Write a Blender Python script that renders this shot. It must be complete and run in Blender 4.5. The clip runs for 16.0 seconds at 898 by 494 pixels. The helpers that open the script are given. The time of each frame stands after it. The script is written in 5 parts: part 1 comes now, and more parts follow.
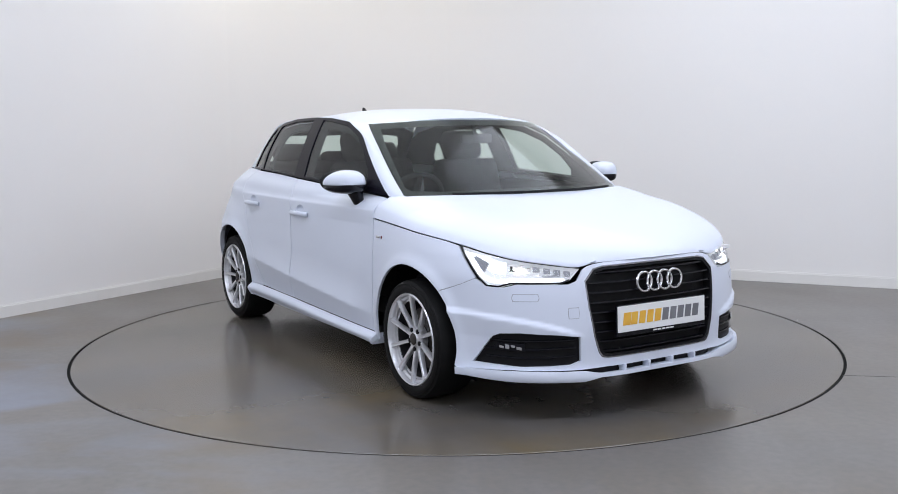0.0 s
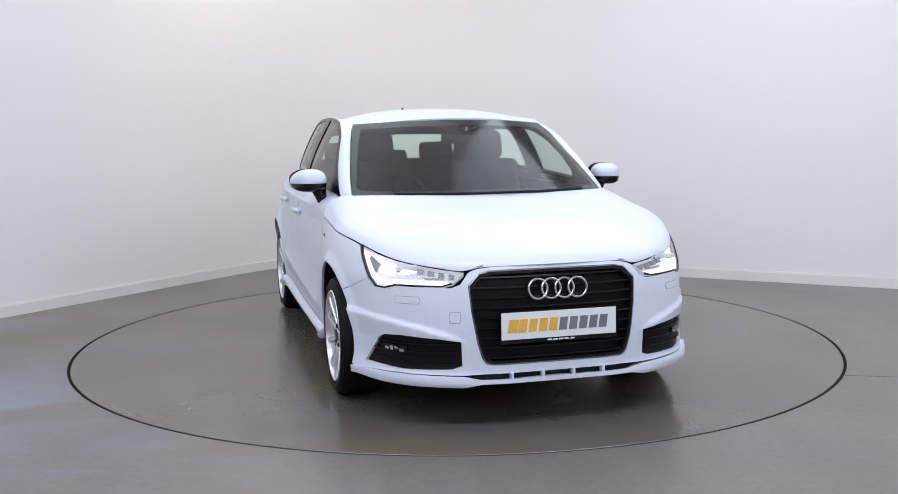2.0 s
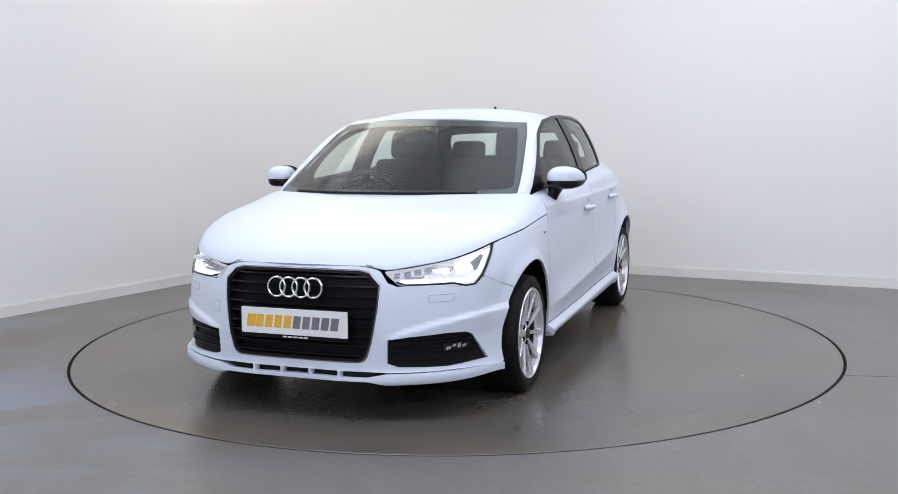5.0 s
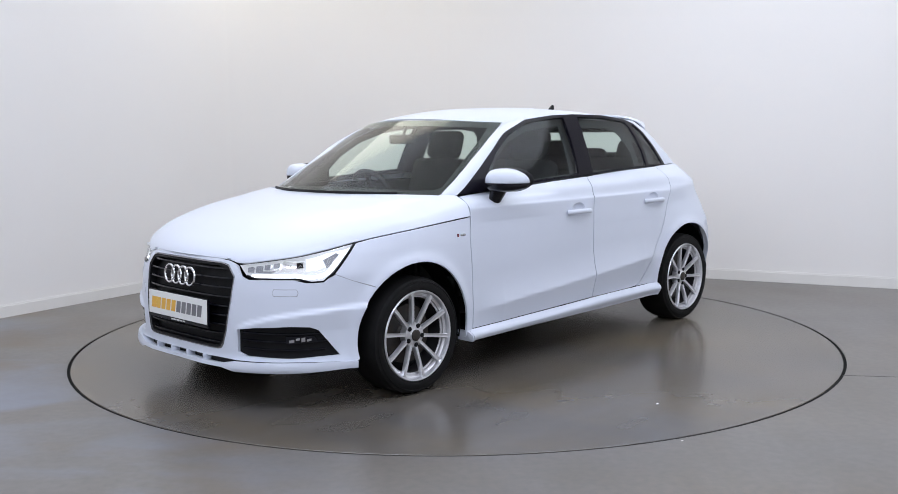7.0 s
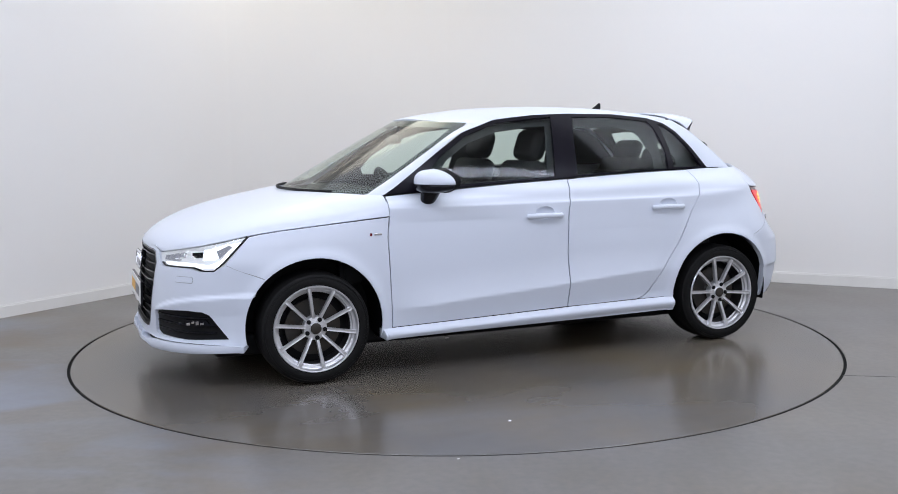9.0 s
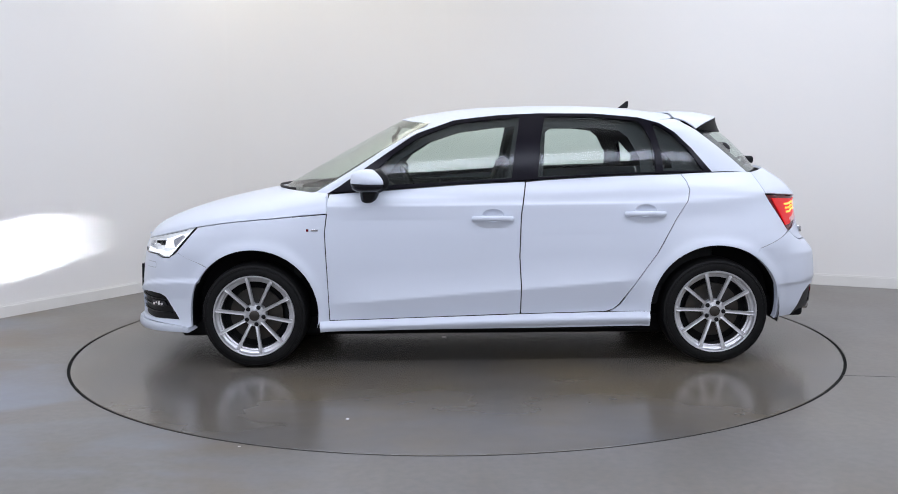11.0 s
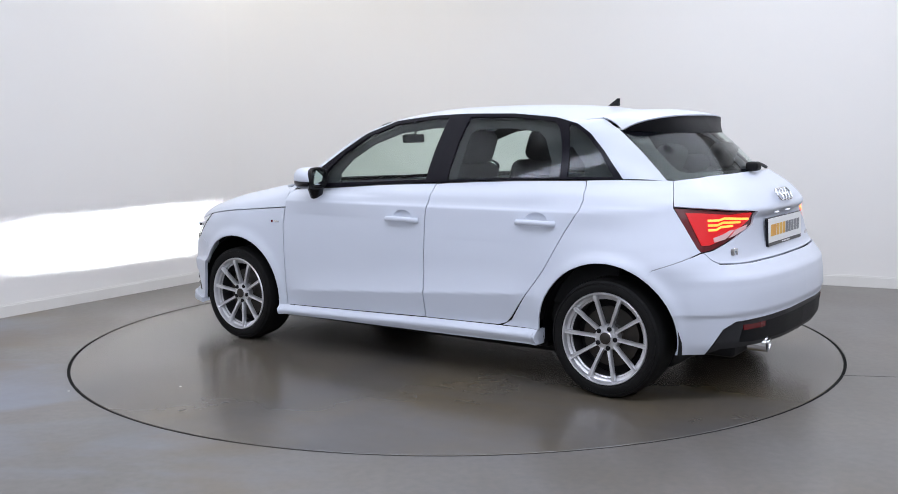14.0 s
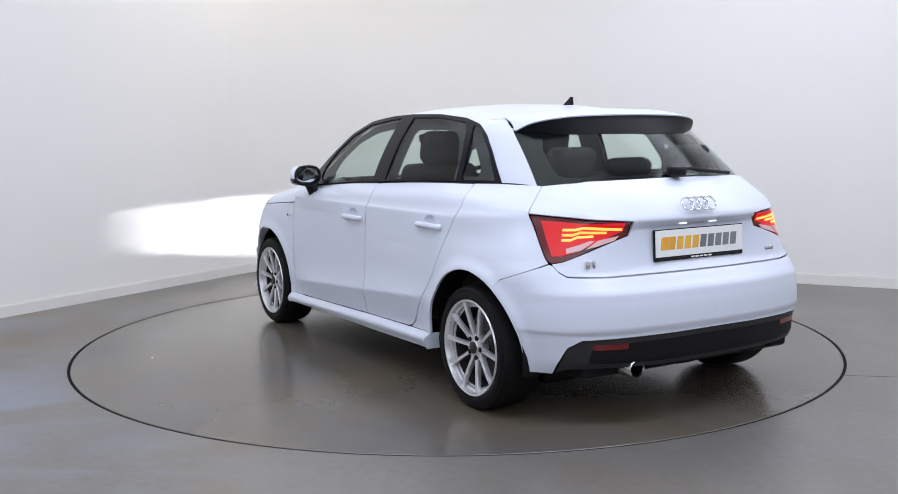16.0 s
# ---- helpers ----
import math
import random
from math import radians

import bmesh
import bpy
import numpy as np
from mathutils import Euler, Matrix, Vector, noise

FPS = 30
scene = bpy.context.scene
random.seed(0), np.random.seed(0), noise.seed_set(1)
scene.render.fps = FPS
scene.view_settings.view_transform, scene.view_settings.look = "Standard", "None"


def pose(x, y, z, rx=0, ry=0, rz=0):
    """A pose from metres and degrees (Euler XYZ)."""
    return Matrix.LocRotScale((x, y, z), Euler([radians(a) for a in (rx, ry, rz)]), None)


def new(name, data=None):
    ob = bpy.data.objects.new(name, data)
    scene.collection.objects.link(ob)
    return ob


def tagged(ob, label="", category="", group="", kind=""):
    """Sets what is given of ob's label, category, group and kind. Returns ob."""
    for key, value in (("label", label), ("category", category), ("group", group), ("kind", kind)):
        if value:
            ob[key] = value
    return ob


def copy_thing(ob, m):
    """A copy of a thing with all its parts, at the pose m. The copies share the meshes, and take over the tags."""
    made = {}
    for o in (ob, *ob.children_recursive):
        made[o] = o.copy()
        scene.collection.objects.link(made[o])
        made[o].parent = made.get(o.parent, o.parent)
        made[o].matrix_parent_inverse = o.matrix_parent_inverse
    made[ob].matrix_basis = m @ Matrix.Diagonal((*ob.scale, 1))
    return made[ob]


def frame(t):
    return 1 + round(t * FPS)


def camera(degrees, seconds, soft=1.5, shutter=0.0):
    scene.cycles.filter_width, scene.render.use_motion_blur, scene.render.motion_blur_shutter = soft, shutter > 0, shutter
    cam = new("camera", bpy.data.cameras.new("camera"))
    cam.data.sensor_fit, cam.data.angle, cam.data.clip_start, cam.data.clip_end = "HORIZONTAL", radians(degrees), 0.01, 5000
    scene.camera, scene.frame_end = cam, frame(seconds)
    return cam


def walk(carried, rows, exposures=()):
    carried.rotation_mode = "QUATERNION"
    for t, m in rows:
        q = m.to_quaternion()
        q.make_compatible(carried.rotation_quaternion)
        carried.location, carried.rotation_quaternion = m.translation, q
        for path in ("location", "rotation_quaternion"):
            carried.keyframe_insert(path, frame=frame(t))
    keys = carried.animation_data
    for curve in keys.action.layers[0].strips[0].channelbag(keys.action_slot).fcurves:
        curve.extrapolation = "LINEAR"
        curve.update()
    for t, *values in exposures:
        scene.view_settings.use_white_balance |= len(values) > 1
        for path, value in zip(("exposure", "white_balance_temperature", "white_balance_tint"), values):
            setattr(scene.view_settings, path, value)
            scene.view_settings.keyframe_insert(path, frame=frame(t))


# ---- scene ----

# Camera: stands still on a tripod before the turntable
cam = camera(49.53, 16.0, soft=0.9)
EYE = Matrix(((0.999921, 0.011115, 0.005813, 0.0),
              (0.004452, 0.118818, -0.992906, -5.9149),
              (-0.011727, 0.992854, 0.118759, 1.2620),
              (0, 0, 0, 1)))
walk(cam, [(0.0, EYE), (16.0, EYE)], exposures=[(0.0, 0.0), (16.0, 0.0)])

# ---------------------------------------------------------------- light
world = bpy.data.worlds.new("world")
scene.world = world
world.use_nodes = True
world.node_tree.nodes["Background"].inputs[0].default_value = (0.6, 0.65, 0.75, 1)
world.node_tree.nodes["Background"].inputs[1].default_value = 0.3
CEIL = 3.4


def area_lamp(name, x, y, sx, sy, watts, colour, z=CEIL - 0.06, rz=0.0, rx=0.0):
    li = bpy.data.lights.new(name, "AREA")
    li.shape, li.size, li.size_y, li.energy, li.color = "RECTANGLE", sx, sy, watts, colour
    ob = new(name, li)
    ob.matrix_world = pose(x, y, z, rx, 0, rz)
    return ob


COOL, WARM = (0.815, 0.875, 1.0), (1.0, 0.965, 0.87)
# Added fill softbox behind the camera, hung below the ceiling and tilted at the car
area_lamp("unseen_fill_front", 0.0, -6.3, 9.0, 2.4, 150, COOL, z=2.85, rx=48)
area_lamp("ceiling_lamp_strip", 0.2, -3.1, 8.0, 0.50, 150, (0.75, 0.81, 1.0), rz=3)
area_lamp("ceiling_lamp_side", -2.9, -0.9, 2.0, 6.0, 57, COOL, rz=-31.5)
area_lamp("ceiling_lamp_side", 3.2, -0.2, 2.2, 6.0, 110, COOL, rz=64)
area_lamp("ceiling_lamp_middle", 0.0, -0.4, 3.2, 3.2, 31, (0.88, 0.93, 1.0))
area_lamp("ceiling_lamp_back", -1.0, 2.2, 2.0, 1.2, 21, WARM, rz=-31)

# ---------------------------------------------------------------- materials
def material(name, base, rough=0.5, metal=0.0, coat=0.0, spec=0.5):
    m = bpy.data.materials.new(name)
    m.use_nodes = True
    b = m.node_tree.nodes["Principled BSDF"]
    b.inputs["Base Color"].default_value = (*base, 1)
    b.inputs["Roughness"].default_value = rough
    b.inputs["Metallic"].default_value = metal
    b.inputs["Coat Weight"].default_value = coat
    b.inputs["Coat Roughness"].default_value = 0.09
    b.inputs["Specular IOR Level"].default_value = spec
    return m


def nodes_of(m):
    return m.node_tree.nodes, m.node_tree.links, m.node_tree.nodes["Principled BSDF"]


def mottle(m, tint, scale, amount=0.5, detail=6.0, rough=None, bump=0.0, bump_scale=200.0, stretch=(1, 1, 1)):
    """Mixes a second colour in by noise, at object size, with its own roughness and fine relief."""
    n, l, b = nodes_of(m)
    tc, mp, nz = n.new("ShaderNodeTexCoord"), n.new("ShaderNodeMapping"), n.new("ShaderNodeTexNoise")
    mp.inputs["Scale"].default_value = stretch
    nz.inputs["Scale"].default_value, nz.inputs["Detail"].default_value = scale, detail
    l.new(tc.outputs["Object"], mp.inputs[0])
    l.new(mp.outputs[0], nz.inputs["Vector"])
    ramp = n.new("ShaderNodeMapRange")
    ramp.inputs[1].default_value, ramp.inputs[2].default_value = 0.35, 0.7
    ramp.inputs[4].default_value = amount
    l.new(nz.outputs["Fac"], ramp.inputs[0])
    mix = n.new("ShaderNodeMix")
    mix.data_type = "RGBA"
    old = b.inputs["Base Color"]
    if old.is_linked:
        l.new(old.links[0].from_socket, mix.inputs[6])
    else:
        mix.inputs[6].default_value = old.default_value
    mix.inputs[7].default_value = (*tint, 1)
    l.new(ramp.outputs[0], mix.inputs[0])
    l.new(mix.outputs[2], b.inputs["Base Color"])
    if rough is not None:
        rr = n.new("ShaderNodeMapRange")
        rr.inputs[3].default_value, rr.inputs[4].default_value = rough
        l.new(nz.outputs["Fac"], rr.inputs[0])
        l.new(rr.outputs[0], b.inputs["Roughness"])
    if bump:
        bz, bp = n.new("ShaderNodeTexNoise"), n.new("ShaderNodeBump")
        bz.inputs["Scale"].default_value = bump_scale
        l.new(tc.outputs["Object"], bz.inputs["Vector"])
        bp.inputs["Strength"].default_value, bp.inputs["Distance"].default_value = bump, 0.002
        l.new(bz.outputs["Fac"], bp.inputs["Height"])
        l.new(bp.outputs[0], b.inputs["Normal"])
    return m


def glowing(name, colour, strength, base=(0.8, 0.8, 0.8)):
    m = material(name, base, 0.3)
    b = m.node_tree.nodes["Principled BSDF"]
    b.inputs["Emission Color"].default_value = (*colour, 1)
    b.inputs["Emission Strength"].default_value = strength
    return m


def clear(name, tint, gloss=1.0):
    m = bpy.data.materials.new(name)
    m.use_nodes = True
    n, l = m.node_tree.nodes, m.node_tree.links
    n.clear()
    out, mix = n.new("ShaderNodeOutputMaterial"), n.new("ShaderNodeMixShader")
    tr, gl, fr = n.new("ShaderNodeBsdfTransparent"), n.new("ShaderNodeBsdfGlossy"), n.new("ShaderNodeLayerWeight")
    pw, sc = n.new("ShaderNodeMath"), n.new("ShaderNodeMath")
    tr.inputs[0].default_value = (*tint, 1)
    gl.inputs["Roughness"].default_value = 0.09
    gl.inputs[0].default_value = (gloss, gloss, gloss, 1)
    fr.inputs[0].default_value = 0.5
    pw.operation, sc.operation = "POWER", "MULTIPLY_ADD"
    pw.inputs[1].default_value = 5.0
    sc.inputs[1].default_value, sc.inputs[2].default_value = 0.80, 0.026
    l.new(fr.outputs["Facing"], pw.inputs[0])
    l.new(pw.outputs[0], sc.inputs[0])
    l.new(sc.outputs[0], mix.inputs[0])
    l.new(tr.outputs[0], mix.inputs[1])
    l.new(gl.outputs[0], mix.inputs[2])
    l.new(mix.outputs[0], out.inputs[0])
    return m


PAINT = mottle(material("white_paint", (0.65, 0.686, 0.768), 0.45, 0.0, 0.3), (0.635, 0.672, 0.754), 3.0, 0.5)
WALL = mottle(mottle(material("wall_paint", (0.815, 0.79, 0.765), 0.75), (0.78, 0.752, 0.728), 0.6, 0.6, bump=0.15, bump_scale=90), (0.79, 0.78, 0.765), 7.0, 0.4)
SKIRT = mottle(material("skirting_paint", (0.78, 0.76, 0.73), 0.45), (0.70, 0.68, 0.64), 3.0, 0.5)
BLACK = material("black_plastic", (0.006, 0.006, 0.007), 0.5, spec=0.18)
mottle(BLACK, (0.011, 0.011, 0.012), 40.0, 0.4, bump=0.1, bump_scale=900)
GLOSS = material("gloss_black", (0.005, 0.005, 0.008), 0.2, 0.0, 0.05, spec=0.3)
PILLAR = mottle(material("pillar_black", (0.006, 0.005, 0.009), 0.22, spec=0.13), (0.009, 0.008, 0.012), 20.0, 0.5)
SATIN = mottle(material("satin_grey_plastic", (0.024, 0.024, 0.026), 0.45, spec=0.3), (0.032, 0.032, 0.034), 40.0, 0.4, bump=0.1, bump_scale=900)
RUBBER = mottle(material("tyre_rubber", (0.005, 0.005, 0.005), 0.65, spec=0.2), (0.011, 0.010, 0.010), 14.0, 0.5, bump=0.2, bump_scale=300)
ALLOY = mottle(material("alloy", (0.74, 0.74, 0.76), 0.33, 0.7, 0.3), (0.48, 0.48, 0.50), 30.0, 0.4)
DARK_METAL = mottle(material("brake_iron", (0.045, 0.043, 0.04), 0.5, 0.6), (0.08, 0.06, 0.045), 18.0, 0.5)
# Barrel grey is darkened for the shade deep behind the spokes
BARREL = mottle(material("rim_barrel_shaded", (0.05, 0.05, 0.053), 0.45, 0.5), (0.03, 0.03, 0.03), 20.0, 0.5)
CHROME = material("chrome", (0.80, 0.80, 0.82), 0.16, 1.0)
FRAME_CHROME = material("grille_chrome", (0.42, 0.42, 0.45), 0.22, 1.0)
MIRROR = material("mirror_glass", (0.75, 0.78, 0.78), 0.01, 1.0)
GLASS = clear("window_glass", (0.80, 0.88, 0.84))
TINTED = clear("screen_glass", (0.80, 0.88, 0.83))
LENS = clear("lamp_lens", (0.95, 0.96, 0.98))
FABRIC = mottle(material("seat_cloth", (0.013, 0.013, 0.015), 0.9), (0.022, 0.022, 0.024), 12.0, 0.5)
TRIM = mottle(material("dashboard_plastic", (0.010, 0.010, 0.011), 0.8), (0.016, 0.016, 0.016), 30.0, 0.4)
LINING = mottle(material("roof_lining", (0.24, 0.24, 0.23), 0.9), (0.20, 0.20, 0.19), 40.0, 0.5)
PILLAR_CLOTH = mottle(material("pillar_lining", (0.035, 0.037, 0.039), 0.85), (0.045, 0.046, 0.048), 30.0, 0.5)
PLATE = mottle(material("plate_white", (0.82, 0.82, 0.80), 0.3), (0.78, 0.78, 0.76), 20.0, 0.3)
ORANGE = mottle(material("orange_print", (0.75, 0.36, 0.04), 0.4), (0.85, 0.55, 0.08), 9.0, 0.9)
GREY = mottle(material("grey_print", (0.16, 0.16, 0.17), 0.4), (0.26, 0.26, 0.27), 9.0, 0.6)
LED = glowing("led_white", (0.85, 0.92, 1.0), 1.1)
DRL = glowing("led_strip", (0.9, 0.95, 1.0), 1.4)
BEAM = glowing("beam_lamp", (0.92, 0.95, 1.0), 200000.0)
TAIL_GLOW = glowing("tail_strip", (1.0, 0.27, 0.05), 2.8, (0.8, 0.1, 0.03))
TAIL_RED = glowing("tail_red", (1.0, 0.008, 0.012), 0.48, (0.25, 0.005, 0.008))
PLATE_LAMP = glowing("plate_lamp", (0.82, 0.86, 1.0), 0.9)
# Glow here stands in for LED light scattered inside the headlamp
LAMP_BACK = glowing("lamp_reflector_glow", (0.88, 0.93, 1.0), 0.36, (0.36, 0.36, 0.38))
JOINT = material("panel_joint", (0.30, 0.31, 0.33), 0.8)
# Faint glow on the bezels, also in place of scattered lamp light
LAMP_GREY = glowing("lamp_bezel_glow", (0.8, 0.86, 1.0), 0.18, (0.10, 0.10, 0.115))
RED = material("red_reflector", (0.13, 0.004, 0.007), 0.2, 0, 0.5)


# ---------------------------------------------------------------- mesh helpers
def link(name, me, mat, parent=None, label=""):
    ob = new(name, me)
    if mat and not me.materials:
        me.materials.append(mat)
    if parent:
        ob.parent = parent
    if label:
        ob["label"] = label
    return ob


def part(name, bm, mat, parent, label="", smooth=True):
    me = bpy.data.meshes.new(name)
    bmesh.ops.recalc_face_normals(bm, faces=bm.faces)
    bm.to_mesh(me)
    bm.free()
    for pl in me.polygons:
        pl.use_smooth = smooth
    if smooth:
        me.set_sharp_from_angle(angle=radians(38))
    return link(name, me, mat, parent, label)


def box(bm, x0, x1, y0, y1, z0, z1, bevel=0.0, m=None):
    mm = Matrix.Translation(((x0 + x1) / 2, (y0 + y1) / 2, (z0 + z1) / 2)) @ Matrix.Diagonal((x1 - x0, y1 - y0, z1 - z0, 1))
    r = bmesh.ops.create_cube(bm, size=1.0, matrix=mm)
    vs = r["verts"]
    if bevel:
        es = list({e for v in vs for e in v.link_edges})
        vs = list({v for f in bmesh.ops.bevel(bm, geom=es, offset=bevel, segments=3, profile=0.5, affect="EDGES")["faces"] for v in f.verts} | {v for v in vs if v.is_valid})
    if m is not None:
        bmesh.ops.transform(bm, matrix=m, verts=[v for v in vs if v.is_valid])
    return vs


def lathe(bm, prof, n=48, axis="y"):
    """Turns a profile of (radius, along) round an axis."""
    rings = []
    for r, a in prof:
        ring = []
        for i in range(n):
            c, s = math.cos(2 * math.pi * i / n) * r, math.sin(2 * math.pi * i / n) * r
            ring.append(bm.verts.new((c, a, s) if axis == "y" else ((a, c, s) if axis == "x" else (c, s, a))))
        rings.append(ring)
    for p, q in zip(rings, rings[1:]):
        for i in range(n):
            j = (i + 1) % n
            bm.faces.new((p[i], p[j], q[j], q[i]))
    return rings


def tube(bm, pts, rad, n=8, closed=False, flat=1.0):
    pts = [Vector(p) for p in pts]
    rings = []
    for i, p in enumerate(pts):
        a = pts[i - 1] if (i or closed) else p
        b = pts[(i + 1) % len(pts)] if (i < len(pts) - 1 or closed) else p
        d = (b - a).normalized()
        s = d.cross(Vector((0, 0, 1)))
        s = s.normalized() if s.length > 1e-4 else Vector((1, 0, 0))
        t = s.cross(d)
        rings.append([bm.verts.new(p + s * (math.cos(2 * math.pi * k / n) * rad) + t * (math.sin(2 * math.pi * k / n) * rad * flat)) for k in range(n)])
    for i in range(len(rings) if closed else len(rings) - 1):
        p, q = rings[i], rings[(i + 1) % len(rings)]
        for k in range(n):
            bm.faces.new((p[k], p[(k + 1) % n], q[(k + 1) % n], q[k]))
    if not closed:
        bm.faces.new(rings[0])
        bm.faces.new(rings[-1])


def pchip(xs, ys, x):
    """Monotone cubic through (xs, ys); ys may have a second axis."""
    xs, ys, x = np.asarray(xs, float), np.asarray(ys, float), np.clip(np.asarray(x, float), xs[0], xs[-1])
    h = np.diff(xs)
    if ys.ndim == 1:
        d = np.diff(ys) / h
    else:
        d = np.diff(ys, axis=0) / h[:, None]
    m = np.zeros_like(ys)
    m[0], m[-1] = d[0], d[-1]
    same = d[:-1] * d[1:] > 0
    with np.errstate(divide="ignore", invalid="ignore"):
        hm = 2 * d[:-1] * d[1:] / (d[:-1] + d[1:])
    m[1:-1] = np.where(same, hm, 0)
    k = np.clip(np.searchsorted(xs, x, side="right") - 1, 0, len(xs) - 2)
    t = (x - xs[k]) / h[k]
    n = np.arange(len(x)) if ys.ndim == 2 else None

    def g(a, kk):
        return a[kk] if n is None else a[kk, n]
    return ((1 + 2 * t) * (1 - t) ** 2 * g(ys, k) + t * (1 - t) ** 2 * h[k] * g(m, k)
            + t * t * (3 - 2 * t) * g(ys, k + 1) + t * t * (t - 1) * h[k] * g(m, k + 1))


def smooth_line(pts, n):
    """Even points on a rounded line through pts (any dimension)."""
    p = np.asarray(pts, float)
    s = np.r_[0, np.cumsum(np.linalg.norm(np.diff(p, axis=0), axis=1))]
    f = np.linspace(0, s[-1], n * 6)
    q = np.stack([pchip(s, p[:, i], f) for i in range(p.shape[1])], -1)
    s2 = np.r_[0, np.cumsum(np.linalg.norm(np.diff(q, axis=0), axis=1))]
    f2 = np.linspace(0, s2[-1], n)
    return np.stack([np.interp(f2, s2, q[:, i]) for i in range(p.shape[1])], -1)


def clip_half(poly, ax, val, keep_less):
    out = []
    for i, a in enumerate(poly):
        b = poly[(i + 1) % len(poly)]
        ia, ib = (a[ax] <= val) == keep_less or a[ax] == val, (b[ax] <= val) == keep_less or b[ax] == val
        if ia:
            out.append(a)
        if ia != ib:
            t = (val - a[ax]) / (b[ax] - a[ax])
            c = [a[0] + t * (b[0] - a[0]), a[1] + t * (b[1] - a[1])]
            c[ax] = val
            out.append(tuple(c))
    return out


OFF = 0.001379


def border_points(cell, u0, u1, v0, v1):
    """Puts a cell's own corners into those of its edges that run along the cell's border."""
    out = []
    for k, a in enumerate(cell):
        b = cell[(k + 1) % len(cell)]
        out.append(a)
        for ax, vals in ((0, (u0, u1)), (1, (v0, v1))):
            if a[ax] in vals and a[ax] == b[ax]:
                o = 1 - ax
                lo, hi = min(a[o], b[o]), max(a[o], b[o])
                mid = sorted({p[o] for p in cell if p[ax] == a[ax] and lo + 1e-7 < p[o] < hi - 1e-7}, reverse=a[o] > b[o])
                out += [(a[0], v) if ax == 0 else (v, a[1]) for v in mid]
    return out


def trimmed(poly, du, dv):
    """Cuts a flat outline into small cells: points and faces."""
    poly = [(p[0] + OFF, p[1] + OFF) for p in poly]
    us = [p[0] for p in poly]
    index, pts, faces = {}, [], []

    def vid(p):
        k = (round(p[0], 5), round(p[1], 5))
        if k not in index:
            index[k] = len(pts)
            pts.append(p)
        return index[k]

    turn = sum(a[0] * b[1] - b[0] * a[1] for a, b in zip(poly, poly[1:] + poly[:1]))
    turn = 1 if turn > 0 else -1

    def area2(ids):
        return sum(pts[a][0] * pts[b][1] - pts[b][0] * pts[a][1] for a, b in zip(ids, ids[1:] + ids[:1]))

    def emit(ids):
        if len(ids) >= 3:
            ar = area2(ids)
            if abs(ar) > 2e-8:
                faces.append(ids if ar > 0 else ids[::-1])
    for i in range(math.floor(min(us) / du), math.ceil(max(us) / du)):
        col = clip_half(clip_half(poly, 0, i * du, False), 0, (i + 1) * du, True)
        if len(col) < 3:
            continue
        v0, v1 = min(p[1] for p in col), max(p[1] for p in col)
        for j in range(math.floor(v0 / dv), math.ceil(v1 / dv)):
            cell = clip_half(clip_half(col, 1, j * dv, False), 1, (j + 1) * dv, True)
            stack = []
            for p in border_points(cell, i * du, (i + 1) * du, j * dv, (j + 1) * dv):
                k = vid(p)
                if k in stack:
                    at = stack.index(k)
                    loop = stack[at:]
                    if area2(loop) * turn >= -1e-9:
                        emit(loop)
                        del stack[at + 1:]
                    else:
                        pts.append(p)
                        stack.append(len(pts) - 1)
                else:
                    stack.append(k)
            emit(stack)
    return [(p[0] - OFF, p[1] - OFF) for p in pts], faces


def on_grid_line(p, q, c):
    for k in (0, 1):
        a, b = (p[k] + OFF) / c, (q[k] + OFF) / c
        if abs(a - b) < 1e-6 and abs(a - round(a)) < 1e-6:
            return True
    return False


def with_holes(outer, holes):
    poly = [tuple(p) for p in outer]
    for h in holes:
        h = [tuple(p) for p in h]
        area = sum(a[0] * b[1] - b[0] * a[1] for a, b in zip(h, h[1:] + h[:1]))
        oarea = sum(a[0] * b[1] - b[0] * a[1] for a, b in zip(poly, poly[1:] + poly[:1]))
        if area * oarea > 0:
            h = h[::-1]
        i, j = min(((i, j) for i in range(len(poly)) for j in range(len(h))),
                   key=lambda k: (poly[k[0]][0] - h[k[1]][0]) ** 2 + (poly[k[0]][1] - h[k[1]][1]) ** 2)
        poly = poly[:i + 1] + h[j:] + h[:j + 1] + poly[i:]
    return poly


